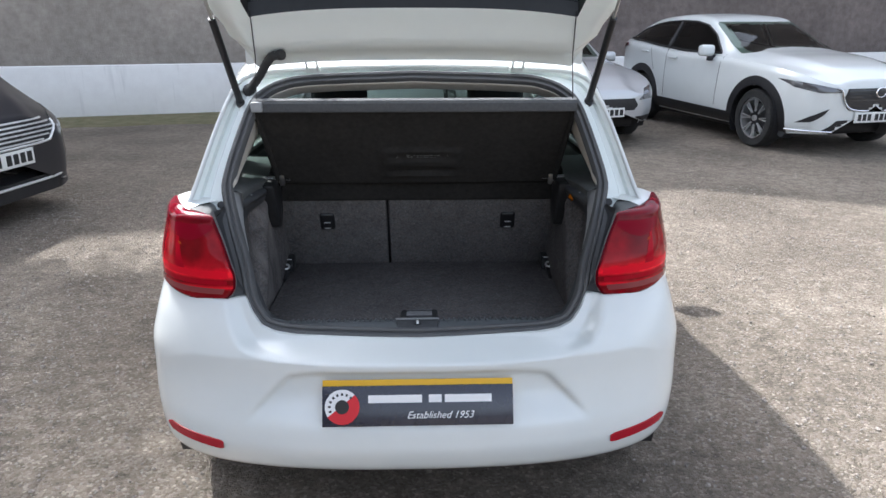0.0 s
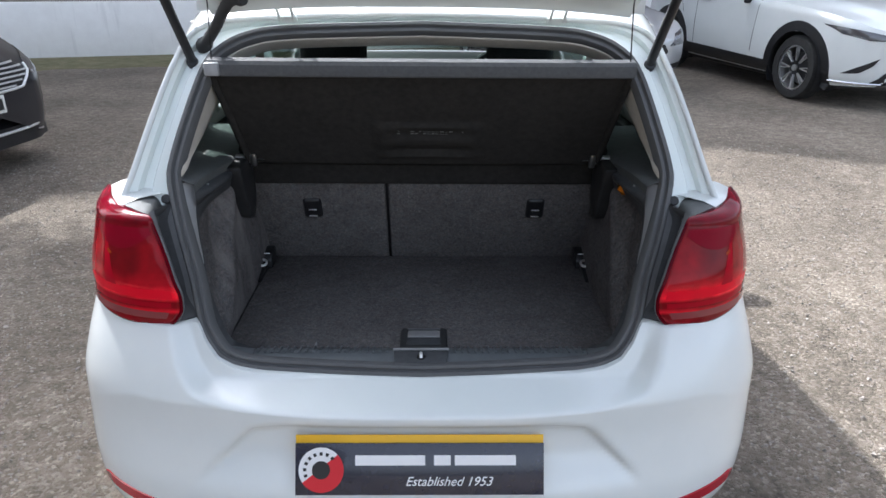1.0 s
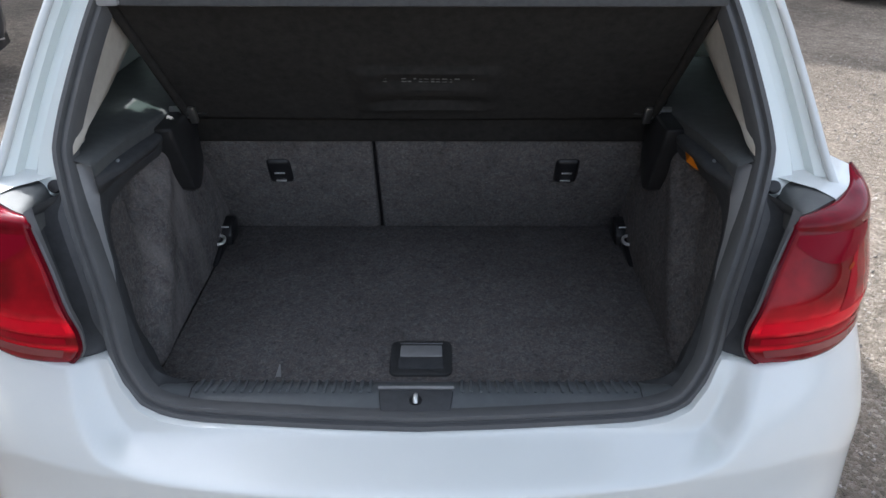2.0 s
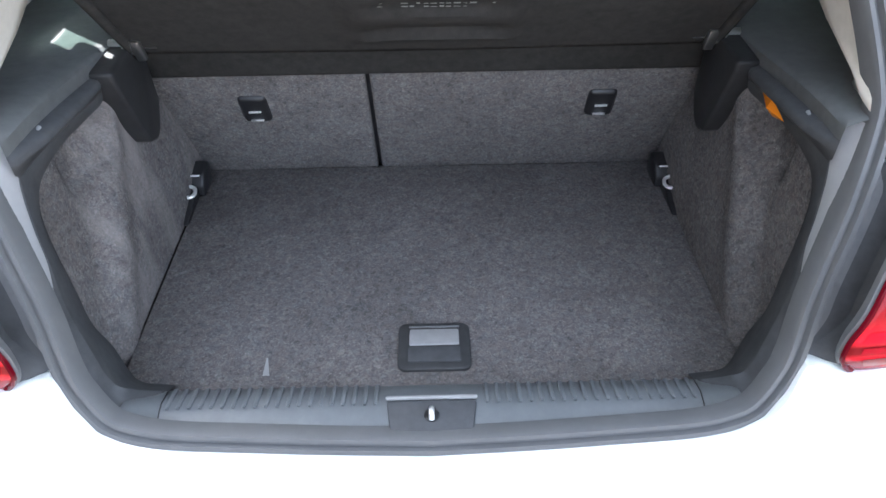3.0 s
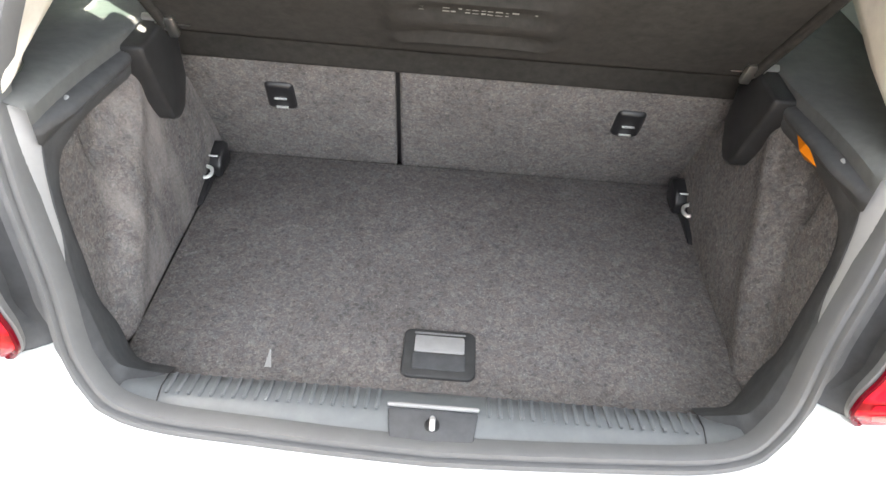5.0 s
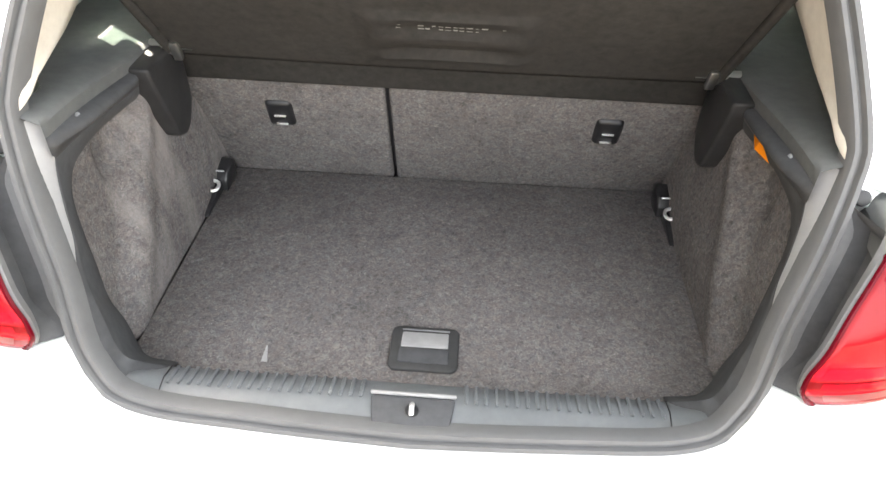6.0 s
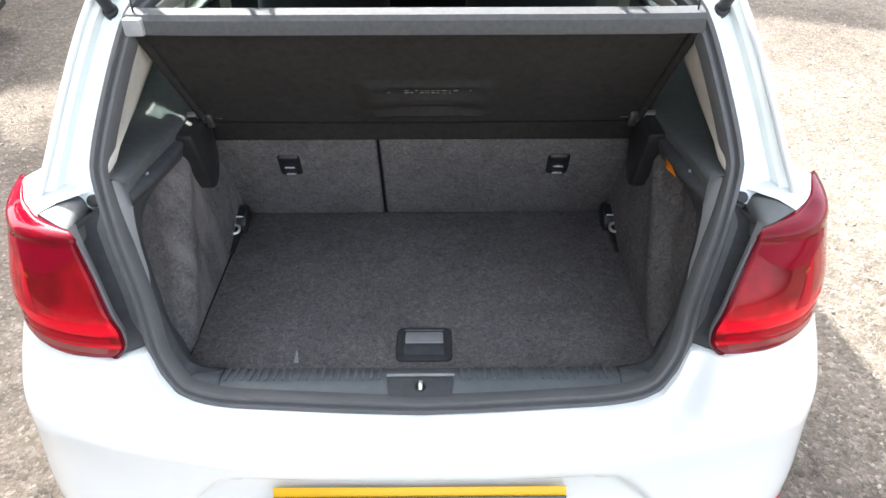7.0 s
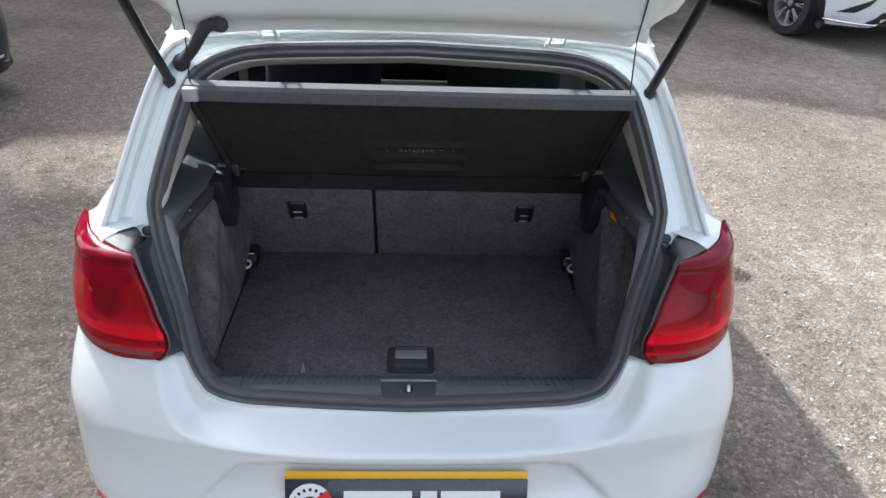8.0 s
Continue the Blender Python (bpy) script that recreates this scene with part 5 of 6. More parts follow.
# floor handle
def rounded_slab(w, d, h, r, at, turn=(0, 0, 0)):
    bm = bmesh.new()
    bmesh.ops.create_cube(bm, size=1.0)
    bmesh.ops.scale(bm, vec=(w, d, h), verts=bm.verts[:])
    up = [e for e in bm.edges if abs(e.verts[0].co.z - e.verts[1].co.z) > h / 2]
    bmesh.ops.bevel(bm, geom=up, offset=r, segments=5, profile=0.5, affect="EDGES")
    top = [e for e in bm.edges if all(v.co.z > 0 for v in e.verts) and len(e.link_faces) == 2 and e.calc_face_angle(0) > 1.0]
    bmesh.ops.bevel(bm, geom=top, offset=h * 0.3, segments=2, profile=0.5, affect="EDGES")
    bmesh.ops.transform(bm, matrix=pose(*at, *turn), verts=bm.verts[:])
    return bm


tab = part("floor_handle", rounded_slab(0.116, 0.098, 0.008, 0.014, (0.004, 0.312, FLOOR_Z + 0.002)), DARK_TRIM, polo, "dark plastic floor handle with a pale pull", 50)
part("pull_tab", rounded_slab(0.080, 0.036, 0.004, 0.003, (0.004, 0.330, FLOOR_Z + 0.0055), (-5, 0, 0)), PULL_GREY, tab, "pale grey pull", 50)
part("handle_plate", rounded_slab(0.084, 0.030, 0.003, 0.004, (0.004, 0.2925, FLOOR_Z + 0.0065)), COVER, tab, "", 50)
part("handle_edge", box((0.082, 0.003, 0.003), (0.004, 0.3505, FLOOR_Z + 0.008), bev=0.001), PLASTIC, tab)
# a small sunlit patch on the floor, laid on as a thin pale sheet
part("sun_patch", grid([[(-0.257 + a * (0.011 - 0.009 * k) - 0.004 * k, 0.262 + 0.036 * k, FLOOR_Z + 0.0008 - 0.0012 * abs(a)) for k in (0.0, 0.3, 0.6, 1.0)] for a in (-0.5, -0.25, 0.0, 0.25, 0.5)]), PULL_GREY, floor_panel, "patch of sunlight laid on as a pale sheet")

# rear seat backs
LEAN_BACK = math.degrees(math.atan(0.42))


for x0, x1, lab in ((-0.56, -0.113, "narrow split rear seat back in grey carpet"), (-0.105, 0.56, "wide split rear seat back in grey carpet")):
    bm = box((x1 - x0, 0.09, 0.36), ((x0 + x1) / 2, 0.045, 0.16), bev=0.008, seg=3)
    bmesh.ops.transform(bm, matrix=pose(0, 0.838, FLOOR_Z, LEAN_BACK, 0, 0), verts=bm.verts[:])
    seat_back = part("seat_back", bm, CARPET, polo, lab)
    sx = -0.33 if x0 < -0.3 else 0.33
    lat = box((0.056, 0.024, 0.076), (sx, 0.004, 0.205), bev=0.0115, seg=4)
    bmesh.ops.transform(lat, matrix=pose(0, 0.838, FLOOR_Z, LEAN_BACK, 0, 0), verts=lat.verts[:])
    anchor = part("anchor_cover", lat, BLACK, seat_back, "black child seat anchor cover")
    for zz in (0.205, 0.180):
        bar = box((0.024, 0.004, 0.0032), (sx, -0.0095, zz), bev=0.001)
        bmesh.ops.transform(bar, matrix=pose(0, 0.838, FLOOR_Z, LEAN_BACK, 0, 0), verts=bar.verts[:])
        part("anchor_bar", bar, POLISHED, anchor)
# a black block set in the seat split so no light shows through
bm = box((0.03, 0.06, 0.42), (-0.109, 0.045, 0.125), bev=0.004)
bmesh.ops.transform(bm, matrix=pose(0, 0.838, FLOOR_Z, LEAN_BACK, 0, 0), verts=bm.verts[:])
part("gap_filler", bm, BLACK, polo, "black filler that darkens the gap between the seat backs")
bm = box((1.02, 0.05, 0.13), (0, 0.014, 0.365), bev=0.015, seg=3)
bmesh.ops.transform(bm, matrix=pose(0, 0.838, FLOOR_Z, LEAN_BACK, 0, 0), verts=bm.verts[:])
part("seat_top_flap", bm, SHELF_MAT, polo, "black vinyl flap above the seat backs")

# parcel shelf, lifted by its cords
shelf = thing("parcel_shelf", "black felt parcel shelf lifted up by two cords", "parcel shelf")
SH_LO, SH_HI = Vector((0, 0.645, 0.995)), Vector((0, 0.415, 1.283))


def shelf_pt(u, k, d=0.0):
    n = Vector((0, -(SH_HI.z - SH_LO.z), -(SH_LO.y - SH_HI.y))).normalized()
    p = SH_LO.lerp(SH_HI, k)
    w = 0.472 + 0.013 * k
    return (u * w, p.y + d * n.y, p.z + d * n.z)


def shelf_dent(u, k):
    """A raised panel on the felt, over a moulded grip hollow."""
    panel = step(0.29, 0.24, abs(u - 0.035)) * step(0.085, 0.13, k) * step(0.50, 0.44, k)
    grip = math.exp(-((u - 0.04) / 0.24) ** 6 - ((k - 0.19) / 0.055) ** 2)
    tray = math.exp(-((u - 0.04) / 0.22) ** 6 - ((k - 0.395) / 0.045) ** 4)
    return 0.011 * panel - 0.016 * grip - 0.009 * tray



board = part("board", grid([[shelf_pt(u, k, shelf_dent(u, k) + 0.004 * math.cos(u * 1.5)) for k in np.linspace(0, 1, 40)] for u in np.linspace(-1, 1, 60)]), SHELF_MAT, shelf, "", 30)
solid(board, 0.008, 0)
part("edge", grid([[(np.array(shelf_pt(u, 1.0)) + np.array((0, dy - 0.006 * abs(u) ** 6 * -1, dz))) for dy, dz in ((-0.008, -0.022), (-0.018, -0.019), (-0.021, -0.012), (-0.021, 0.006), (-0.014, 0.014), (0.012, 0.018))] for u in np.linspace(-1.0, 1.0, 40)]), SHELF_EDGE, shelf, "pale grey rear edge of the shelf")
label_rng = random.Random(4)
u = -0.18
while u < 0.25:
    du = label_rng.uniform(0.006, 0.022)
    for k in (0.385, 0.408):
        if label_rng.random() < (0.8 if abs(u - 0.04) < 0.11 else 0.4):
            h = label_rng.uniform(0.004, 0.011)
            part("label_bar", grid([[shelf_pt(u + a, k + dk - 0.02 * (u + a), 0.0125) for dk in (0, h)] for a in (0, du)]), INK_GREY, shelf)
    u += du + label_rng.uniform(0.003, 0.012)
for s in (-1, 1):
    part("side_rail", tube([shelf_pt(s * 0.992, k, 0.006) for k in np.linspace(0.0, 0.97, 12)], 0.009, 10), SHELF_MAT, shelf)
    part("pivot_pin", join(tube([(s * 0.43, 0.635, 1.012), (s * 0.505, 0.635, 1.012)], 0.008, 10), box((0.03, 0.03, 0.03), (s * 0.468, 0.632, 1.014), (20, 0, 0), 0.008, 2), box((0.016, 0.012, 0.04), (s * 0.456, 0.622, 1.008), (20, 0, 0), 0.003)), STEEL, shelf, "pale shelf pivot pin")
    part("cord", tube([(s * 0.475, 0.42, 1.29), (s * 0.46, 0.39, 1.42), (s * 0.445, 0.30, 1.55)], 0.0016, 6), BLACK, shelf, "thin black shelf cord")
part("corner_cap", box((0.034, 0.030, 0.030), (-0.470, 0.405, 1.279), bev=0.005), LIP, shelf)

# ---- the cabin ----
part("headlining", grid([[(x, y, 1.396 - 0.03 * (abs(x) / 0.55) ** 2 + 0.03 * math.sin((y - 0.55) * 1.6)) for y in np.linspace(0.56, 2.1, 12)] for x in np.linspace(-0.56, 0.56, 10)]), CREAM, polo)
dash = part("dashboard", box((1.3, 0.5, 0.3), (0, 2.75, 0.84), (8, 0, 0), 0.08, 4), BLACK, polo)
part("steering_wheel", tube([(0.36 + 0.185 * math.cos(a), 2.32 + 0.06 * math.sin(a), 0.90 + 0.175 * math.sin(a)) for a in np.linspace(0, math.tau, 28, endpoint=False)], 0.015, 8, closed=True), BLACK, polo)
part("rear_view_mirror", box((0.21, 0.03, 0.065), (0.16, 2.30, 1.235), bev=0.014, seg=3), BLACK, polo)
for s in (-1, 1):
    st = part("front_seat", join(box((0.46, 0.14, 0.62), (s * 0.365, 1.72, 0.80), (-12, 0, 0), 0.06, 4), box((0.46, 0.5, 0.16), (s * 0.365, 1.98, 0.47), (4, 0, 0), 0.05, 4)), SEAT_CLOTH, polo, "black cloth front seat")
    part("headrest", box((0.26, 0.1, 0.17), (s * 0.365, 1.63, 1.19), (-10, 0, 0), 0.04, 4), SEAT_CLOTH, st)
    for d in (-0.06, 0.06):
        part("headrest_post", tube([(s * 0.365 + d, 1.65, 1.02), (s * 0.365 + d, 1.64, 1.14)], 0.006, 8), CHROME, st)
    part("cabin_pillar", grid([[(s * (0.575 + dx), 1.27 + dy, z) for dx, dy in ((0, -0.04), (-0.02, 0.0), (0, 0.05))] for z in np.linspace(0.9, 1.37, 6)]), CREAM, polo)
    part("door_card", box((0.05, 1.85, 0.65), (s * 0.74, 1.88, 0.63), bev=0.02), BLACK, polo)
    part("door_mirror", box((0.19, 0.1, 0.13), (s * 0.90, 2.52, 1.0), bev=0.04, seg=4), WHITE, polo)
part("rear_bench", box((1.2, 0.5, 0.18), (0, 1.12, 0.48), (6, 0, 0), 0.05, 4), SEAT_CLOTH, polo)

# ---- the parked cars ----
GLASSES = (GLASS_DARK, glass_mat("screen_glass", (0.35, 0.42, 0.38)))
SUV = {
    "L": 4.17, "r": 0.335, "arch": 0.395, "axles": (0.80, 3.37), "clad": 0.085,
    "w": spline([(0, 0.72), (0.15, 0.82), (0.5, 0.875), (3.4, 0.88), (3.8, 0.84), (4.08, 0.70), (4.17, 0.58)]),
    "wr": spline([(0, 0.50), (0.5, 0.56), (1.4, 0.60), (2.0, 0.60), (2.7, 0.715), (3.3, 0.71), (4.17, 0.45)]),
    "zs": spline([(0, 0.36), (0.5, 0.24), (3.7, 0.22), (4.17, 0.25)]),
    "zb": spline([(0, 1.12), (0.6, 1.10), (1.2, 1.06), (1.7, 1.02), (2.6, 0.99), (3.4, 0.94), (3.9, 0.87), (4.17, 0.77)]),
    "zr": spline([(0, 1.14), (0.35, 1.33), (0.9, 1.425), (1.5, 1.445), (1.95, 1.41), (2.35, 1.23), (2.75, 1.04), (3.2, 1.0), (3.55, 0.955), (3.9, 0.89), (4.17, 0.785)]),
    "zt": spline([(0, 1.16), (0.25, 1.39), (0.8, 1.48), (1.4, 1.51), (1.85, 1.48), (2.3, 1.34), (2.85, 1.10), (3.2, 1.055), (3.55, 1.02), (3.9, 0.95), (4.17, 0.83)]),
    "side_glass": [[(0.30, 1.15), (0.45, 1.27), (0.75, 1.36), (1.05, 1.395), (1.40, 1.41), (1.40, 1.06), (1.1, 1.085), (0.65, 1.13)], [(1.43, 1.06), (1.43, 1.41), (1.75, 1.40), (2.0, 1.36), (2.25, 1.245), (2.58, 1.03), (1.75, 1.035)]],
    "screen": ([(-0.70, 1.035), (-0.575, 1.40), (0.575, 1.40), (0.70, 1.035), (0.4, 1.09), (0, 1.108), (-0.4, 1.09)], 1.7, 2.95),
    "rear_screen": ([(-0.46, 1.14), (-0.42, 1.35), (0.42, 1.35), (0.46, 1.14)], -0.1, 0.6),
    "mirror": (2.46, 1.06), "folded": True,
    "seams": [(1.42, 0.40, 1.42, 1.06), (2.62, 0.42, 2.66, 1.02), (0.98, 1.06, 1.12, 0.75)],
    "handles": [(1.62, 0.93), (0.86, 0.99)],
    "patches": [
        ([(-0.42, 0.62), (-0.36, 0.50), (0.36, 0.50), (0.42, 0.62), (0.40, 0.73), (-0.40, 0.73)], "y+", BLACK, "grille", "black grille with slats"),
        ([(0.43, 0.69), (0.50, 0.73), (0.80, 0.80), (0.85, 0.815), (0.81, 0.735), (0.66, 0.685)], "y+", LAMP_GLASS, "headlamp", "narrow swept headlamp"),
        ([(0.78, 0.36), (0.70, 0.44), (0.56, 0.525), (0.60, 0.45), (0.69, 0.375)], "y+", BLACK, "fog_lamp_trim", "black corner vent"),
        ([(-0.60, 0.28), (-0.46, 0.40), (0.46, 0.40), (0.60, 0.28), (0.30, 0.265), (-0.30, 0.265)], "y+", BLACK, "lower_grille", "black lower air intake"),
        ([(1.2, 0.25), (1.2, 0.39), (2.96, 0.36), (2.96, 0.23)], "x", BLACK, "sill_cladding", "black plastic sill cladding"),
        ([(1.37, 1.05), (1.37, 1.415), (1.46, 1.415), (1.46, 1.05)], "x", BLACK, "door_pillar", "black door pillar"),
        ([(0.03, 1.00), (0.06, 1.07), (0.26, 1.10), (0.30, 1.06), (0.12, 1.01)], "x", RED_DARK, "tail_lamp", "dark red tail lamp"),
    ],
}


def facing(x, y, hx, hy, L):
    """The pose of a car whose nose is at (x, y) and points along (hx, hy)."""
    a = math.atan2(hy, hx) - math.pi / 2
    return Matrix.Translation((x, y, ground_z(x))) @ Matrix.Rotation(a, 4, "Z") @ Matrix.Translation((0, -L, 0))


def front_plate(car, tree, z, w=0.52, h=0.111):
    """A flat white plate on the nose, its writing as bars."""
    hits = [tree.ray_cast(Vector((x, 9, z + d)), Vector((0, -1, 0)))[0] for x in (0.01, 0.2) for d in (-0.04, 0.04)]
    y = max(h.y for h in hits if h)
    pl = part("number_plate", box((w, 0.012, h), (0, y + 0.012, z), bev=0.003), PLATE_WHITE, car, "white front number plate with dark bars")
    for k in range(7):
        xa = -w / 2 + 0.045 + 0.064 * k + (0.03 if k > 3 else 0)
        part("plate_bar", box((0.045, 0.002, 0.07), (xa, y + 0.019, z)), INK_BLACK, pl)
    return pl


suv, suv_tree = parked_car("suv_car", "white compact crossover parked with black wheel-arch cladding", SUV, WHITE, facing(5.10, 6.12, 0.22, -0.975, 4.17 * 1.04) @ Matrix.Scale(1.04, 4), GLASSES)
front_plate(suv, suv_tree, 0.425)
for k in range(6):
    z = 0.53 + 0.035 * k
    part("grille_slat", conform(suv_tree, [(-0.37, z), (-0.37, z + 0.012), (0.37, z + 0.012), (0.37, z)], "y+", 0.014, 16, 2), DARK_PAINT, suv)
part("emblem", join(tube([(0.065 * math.cos(a), 4.265, 0.69 + 0.05 * math.sin(a)) for a in np.linspace(0, math.tau, 24, endpoint=False)], 0.008, 8, closed=True)), CHROME, suv, "plain chrome ring emblem")
for sx in (-1, 1):
    wing = [(0.0, 0.492), (0.15, 0.495), (0.30, 0.512), (0.385, 0.56), (0.43, 0.64), (0.455, 0.715), (0.52, 0.74)]
    run = []
    for x, z in smooth_path(wing, 20):
        hit = suv_tree.ray_cast(Vector((sx * x, 9, z)), Vector((0, -1, 0)))[0]
        if hit:
            run.append((sx * x, hit.y + 0.012, z))
    part("grille_wing", tube(run, 0.011, 8), CHROME, suv, "chrome wing round the grille")
part("roof_aerial", box((0.035, 0.13, 0.05), (0, 0.55, 1.462), (0, 0, 0), 0.012, 3, (0.5, 0.35)), WHITE, suv, "white shark-fin aerial")
for sx in (-1, 1):
    run = []
    for x in np.linspace(0.36, 0.80, 14):
        hit = suv_tree.ray_cast(Vector((sx * x, 9, 0.275)), Vector((0, -1, 0)))[0]
        if hit:
            run.append((sx * x, hit.y + 0.008, 0.275))
    part("chin_strip", tube(run, 0.014, 8), CHROME, suv, "chrome strip under the front bumper")

SALOON = dict(SUV)
SALOON.update({
    "L": 4.3, "r": 0.32, "arch": 0.35, "axles": (0.85, 3.45), "clad": 0.012,
    "wr": spline([(0, 0.50), (0.5, 0.56), (1.4, 0.60), (2.3, 0.60), (3.0, 0.68), (3.4, 0.70), (4.17, 0.45)]),
    "zs": spline([(0, 0.36), (0.5, 0.24), (3.7, 0.22), (4.17, 0.30)]),
    "zb": spline([(0, 0.95), (0.6, 0.95), (2.8, 0.92), (3.4, 0.86), (3.95, 0.76), (4.3, 0.62)]),
    "zr": spline([(0, 0.98), (0.6, 1.25), (1.2, 1.39), (1.7, 1.41), (2.2, 1.36), (2.6, 1.18), (3.0, 0.95), (3.4, 0.90), (3.95, 0.78), (4.3, 0.64)]),
    "zt": spline([(0, 1.0), (0.5, 1.28), (1.1, 1.44), (1.6, 1.46), (2.2, 1.40), (2.6, 1.21), (3.05, 0.99), (3.4, 0.95), (3.95, 0.84), (4.3, 0.69)]),
    "w": spline([(0, 0.72), (0.15, 0.82), (0.5, 0.89), (3.5, 0.90), (3.9, 0.86), (4.2, 0.72), (4.3, 0.58)]),
    "side_glass": [[(0.55, 1.03), (0.8, 1.24), (1.15, 1.34), (1.42, 1.36), (1.42, 0.97)], [(1.5, 0.97), (1.5, 1.36), (2.0, 1.34), (2.45, 1.16), (2.75, 0.97)]],
    "screen": ([(-0.64, 1.0), (-0.54, 1.36), (0.54, 1.36), (0.64, 1.0)], 2.1, 3.2),
    "rear_screen": ([(-0.46, 1.05), (-0.42, 1.30), (0.42, 1.30), (0.46, 1.05)], -0.1, 0.8),
    "mirror": (2.6, 0.98), "folded": False,
    "seams": [(1.46, 0.36, 1.46, 0.95), (2.70, 0.36, 2.72, 0.92)],
    "handles": [(1.66, 0.84), (0.80, 0.88)],
    "patches": [
        ([(-0.45, 0.50), (-0.40, 0.44), (0.40, 0.44), (0.45, 0.50), (0.42, 0.58), (-0.42, 0.58)], "y+", BLACK, "grille", "black grille opening"),
        ([(0.46, 0.56), (0.60, 0.68), (0.80, 0.74), (0.82, 0.66), (0.70, 0.57)], "y+", LAMP_GLASS, "headlamp", "clear headlamp"),
        ([(0.42, 0.30), (0.42, 0.36), (0.70, 0.38), (0.70, 0.32)], "y+", BLACK, "fog_lamp_trim", ""),
    ],
})
sil, sil_tree = parked_car("silver_car", "silver hatchback parked nose out by the crossover", SALOON, SILVER, facing(2.21, 6.75, 0.25, -0.97, 4.3), GLASSES)
front_plate(sil, sil_tree, 0.42)

DARK = dict(SALOON)
DARK.update({"zt": spline([(0, 1.0), (0.5, 1.28), (1.1, 1.44), (1.6, 1.46), (2.2, 1.47), (2.6, 1.38), (3.05, 1.40), (3.4, 1.32), (3.95, 1.06), (4.18, 0.88), (4.3, 0.74)]), "zr": spline([(0, 0.98), (0.6, 1.25), (1.2, 1.39), (1.7, 1.41), (2.2, 1.40), (2.6, 1.31), (3.0, 1.31), (3.4, 1.23), (3.95, 0.98), (4.18, 0.81), (4.3, 0.68)]), "zs": spline([(0, 0.34), (0.5, 0.22), (3.8, 0.17), (4.3, 0.20)]), "w": spline([(0, 0.72), (0.15, 0.82), (0.5, 0.89), (3.5, 0.90), (3.9, 0.88), (4.2, 0.79), (4.3, 0.66)]), "patches": [
    ([(-0.56, 0.60), (-0.50, 0.53), (0.50, 0.53), (0.56, 0.60), (0.50, 0.70), (-0.50, 0.70)], "y+", BLACK, "grille", "black grille with chrome bars"),
    ([(0.54, 0.60), (0.62, 0.70), (0.80, 0.76), (0.84, 0.68), (0.72, 0.60)], "y+", LAMP_GLASS, "headlamp", "clear swept headlamp"),
    ([(0.66, 0.34), (0.68, 0.42), (0.76, 0.46), (0.78, 0.38)], "y+", CHROME, "fog_lamp_trim", "chrome fog lamp trim"),
]})
dark, dark_tree = parked_car("dark_car", "dark grey saloon parked with a chrome-barred grille", DARK, DARK_PAINT, facing(-3.15, 3.55, 0.98, -0.19, 4.3 * 1.12) @ Matrix.Scale(1.12, 4), GLASSES)
front_plate(dark, dark_tree, 0.46)
for k in range(6):
    z = 0.545 + 0.029 * k
    hw = (0.40, 0.47, 0.52, 0.55, 0.53, 0.47)[k]
    part("grille_bar", conform(dark_tree, [(-hw, z), (-hw, z + 0.012), (hw, z + 0.012), (hw, z)], "y+", 0.016, 20, 2), POLISHED, dark, "chrome grille bar")
part("chin_strip", conform(dark_tree, [(-0.6, 0.225), (-0.6, 0.24), (0.6, 0.24), (0.6, 0.225)], "y+", 0.012, 24, 2), POLISHED, dark)


def nose_y(x):
    return 4.3 - 0.10 * step(0.5, 0.8, abs(x)) - 0.30 * step(0.78, 0.90, abs(x))


rim_run = []
for x, z in smooth_path([(-0.38, 0.532), (0.38, 0.532), (0.49, 0.565), (0.565, 0.645), (0.575, 0.668)], 24)[4:]:
    hit = dark_tree.ray_cast(Vector((x, 9, z)), Vector((0, -1, 0)))[0]
    if hit:
        rim_run.append((x, hit.y + 0.014, z))
part("grille_rim", tube(rim_run, 0.009, 8), POLISHED, dark, "bright rim round the grille")
part("grille_rim", tube([(-x, y, z) for x, y, z in rim_run], 0.009, 8), POLISHED, dark, "bright rim round the grille")
lip_x = np.linspace(-0.73, 0.73, 40)
part("front_lip", grid([[(x, nose_y(x) - 0.06, 0.33), (x, nose_y(x) + 0.015, 0.29), (x, nose_y(x) + 0.02, 0.17), (x, nose_y(x) - 0.12, 0.14)] for x in lip_x]), BLACK, dark, "black lower bumper lip")
part("lip_strip", tube([(x, nose_y(x) + 0.024, 0.262 + 0.012 * step(0.4, 0.65, abs(x))) for x in np.linspace(-0.66, 0.66, 40)], 0.011, 8), POLISHED, dark, "bright strip along the lower bumper")

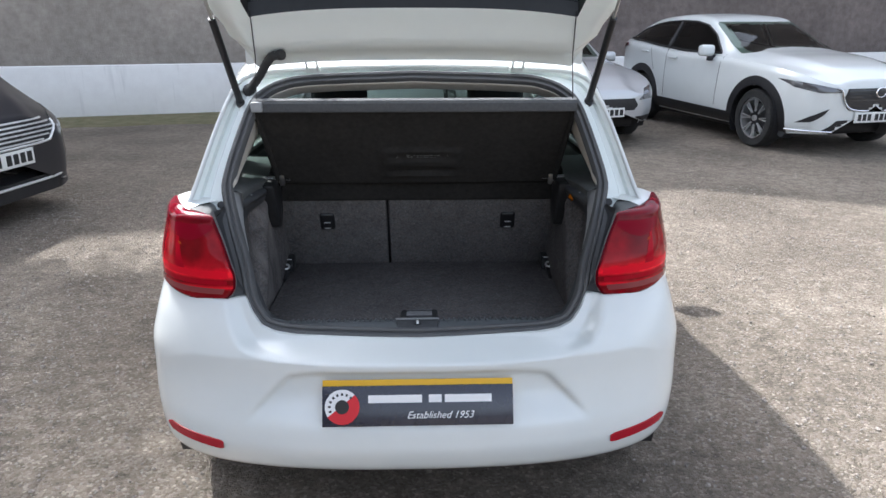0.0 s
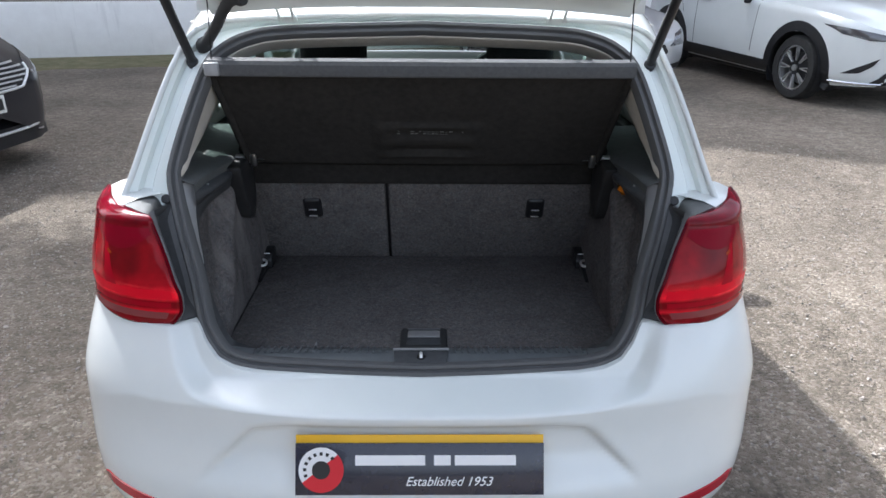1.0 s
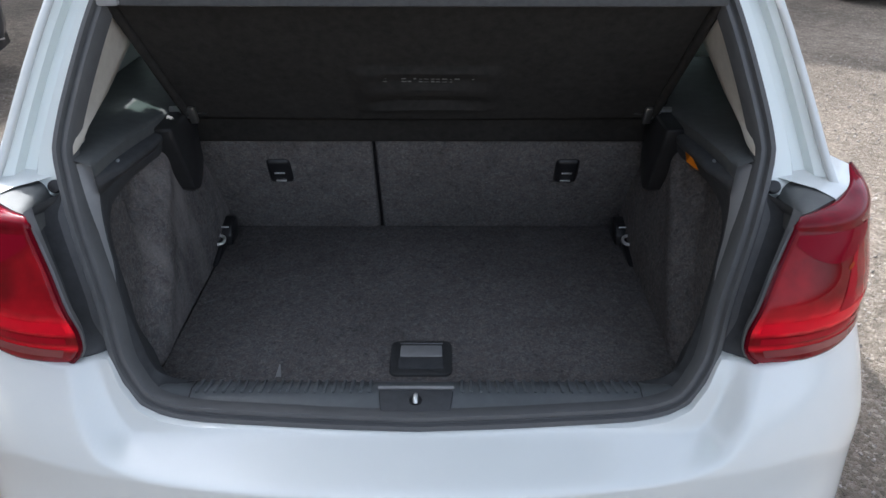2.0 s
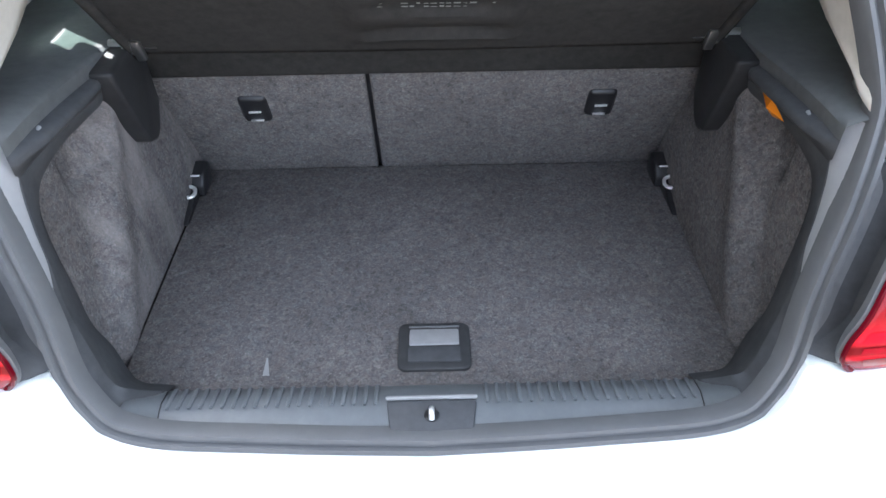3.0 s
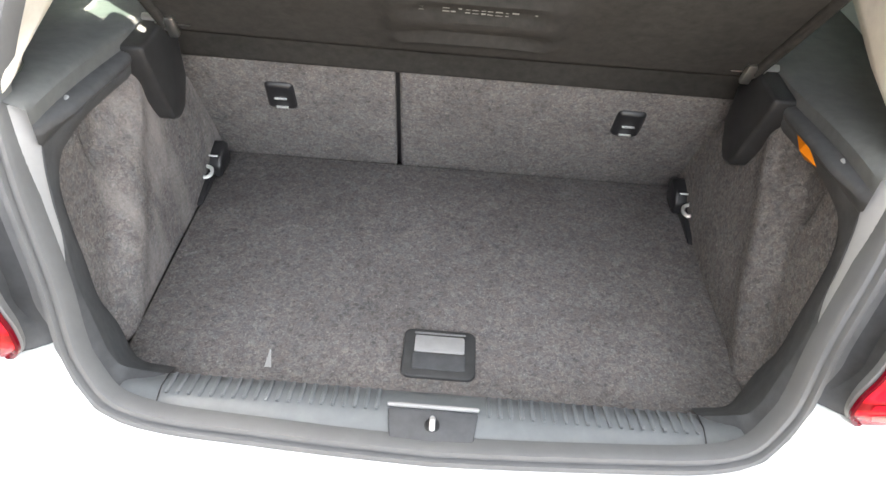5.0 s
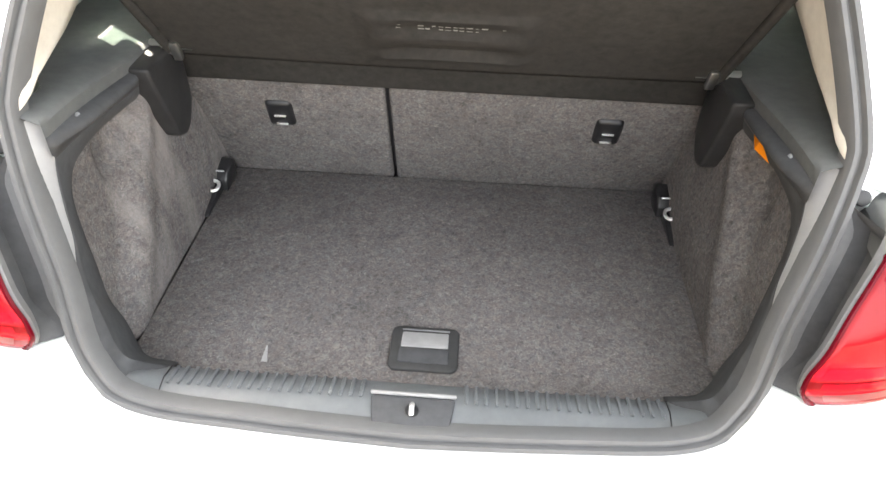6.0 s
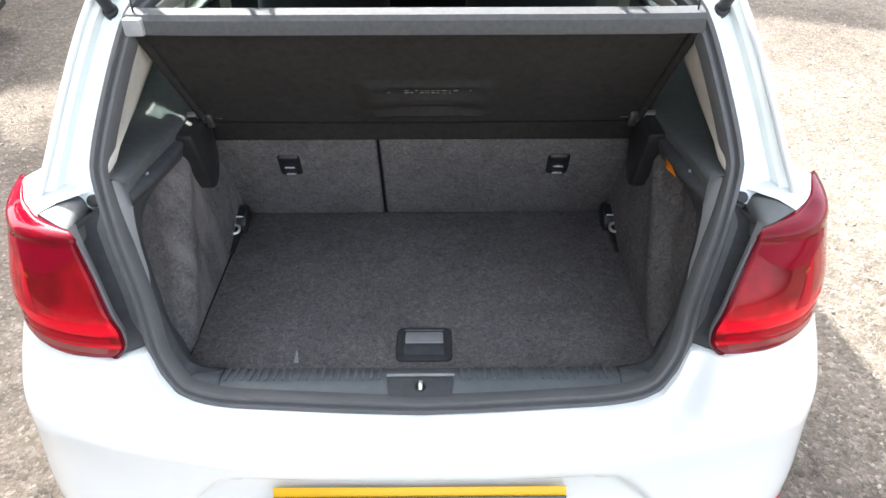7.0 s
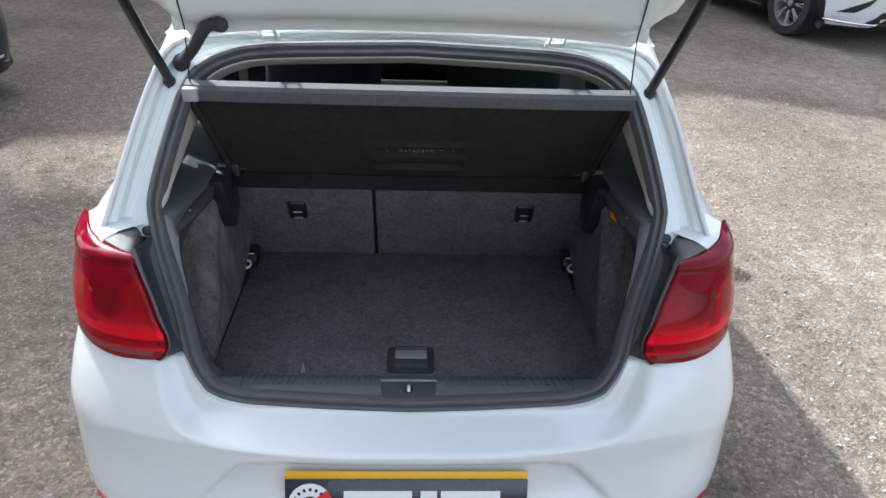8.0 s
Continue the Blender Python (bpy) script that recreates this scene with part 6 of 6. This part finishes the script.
# ---- a tree beside the yard, out of view, placed to dapple the ground ----
def leafy_tree(x, y, height, crown_at, crown_size, leaves, seed):
    rng = random.Random(seed)
    tree = thing("tree", "unseen broad-leaved tree placed to dapple the yard", "tree", pose(x, y, 0))
    top = Vector((crown_at[0] - x, crown_at[1] - y, crown_at[2]))
    trunk = smooth_path([(0, 0, -0.1), (0.05, 0.03, height * 0.3), (top.x * 0.35, top.y * 0.35, height * 0.55), (top.x * 0.8, top.y * 0.8, height * 0.8)], 16)
    limbs = [tube(trunk, [0.24 - 0.011 * k for k in range(16)], 10)]
    for k in range(9):
        a = Vector(trunk[8 + k % 7])
        tip = top + Vector((rng.uniform(-1, 1) * crown_size[0], rng.uniform(-1, 1) * crown_size[1], rng.uniform(-0.6, 0.9) * crown_size[2])) * 0.8
        mid = a.lerp(tip, 0.5) + Vector((rng.uniform(-0.2, 0.2), rng.uniform(-0.2, 0.2), 0.25))
        limbs.append(tube(smooth_path([a, mid, tip], 8), [0.07 - 0.007 * i for i in range(8)], 6))
    part("trunk", join(*limbs), BARK, tree)
    bm = bmesh.new()
    clumps = []
    while len(clumps) < 70:
        a, b = rng.uniform(-1, 1), rng.uniform(-1, 1)
        if a * a + b * b < 1:
            clumps.append(top + Vector((a * crown_size[0], b * crown_size[1], rng.gauss(0, 0.45) * crown_size[2])))
    for i in range(leaves):
        c = clumps[i % len(clumps)] + Vector((rng.gauss(0, 0.22), rng.gauss(0, 0.22), rng.gauss(0, 0.18)))
        m = Matrix.Translation(c) @ Euler((rng.uniform(-0.9, 0.9), rng.uniform(-0.9, 0.9), rng.uniform(0, 6.28))).to_matrix().to_4x4()
        r = rng.uniform(0.05, 0.085)
        vs = [bm.verts.new(m @ Vector(q)) for q in ((0, -r, 0), (r * 0.6, 0, 0.012), (0, r, 0), (-r * 0.6, 0, 0.012))]
        bm.faces.new((vs[0], vs[1], vs[2]))
        bm.faces.new((vs[0], vs[2], vs[3]))
    part("crown", bm, LEAF, tree, "", 0)
    return tree


BARK = noisy(mat("bark", (0.1, 0.08, 0.06), 0.9), (0.06, 0.05, 0.04), (0.15, 0.12, 0.1), 12, bump=0.8, bump_scale=30, dist=0.02)
LEAF = noisy(mat("leaf", (0.06, 0.1, 0.03), 0.6), (0.04, 0.075, 0.02), (0.09, 0.13, 0.04), 3)
leafy_tree(-7.2, 6.6, 5.2, (-5.65, 4.65, 5.3), (1.4, 2.1, 0.8), 8500, 11)

# ---- loose chippings ----
rng = random.Random(7)
chips = bmesh.new()
for i in range(8500):
    x, y = rng.uniform(-3.2, 3.4), rng.uniform(0.0, 4.6)
    if abs(x) < 0.75 and y > 0.1:
        continue
    r = rng.uniform(0.004, 0.010) * (1.5 if rng.random() < 0.15 else 1.0)
    z = ground_z(x)
    m = pose(x, y, z + r * 0.3, rng.uniform(0, 40), rng.uniform(0, 40), rng.uniform(0, 360))
    vs = [chips.verts.new(m @ Vector((r * a * rng.uniform(0.7, 1.2), r * b * rng.uniform(0.6, 1.1), r * c * 0.6))) for a, b, c in ((1, 0, 0), (0, 1, 0), (-1, 0, 0), (0, -1, 0), (0, 0, 1), (0, 0, -1))]
    for a, b, c in ((0, 1, 4), (1, 2, 4), (2, 3, 4), (3, 0, 4), (1, 0, 5), (2, 1, 5), (3, 2, 5), (0, 3, 5)):
        chips.faces.new((vs[a], vs[b], vs[c]))
CHIP = noisy(mat("chip_stone", (0.3, 0.27, 0.25), 0.9), (0.15, 0.132, 0.115), (0.46, 0.41, 0.36), 31, lo=0.38, hi=0.62)
tagged(link_mesh("chippings", chips, CHIP, 0), "loose grey and buff stone chippings on the tarmac", "gravel", kind="stuff")
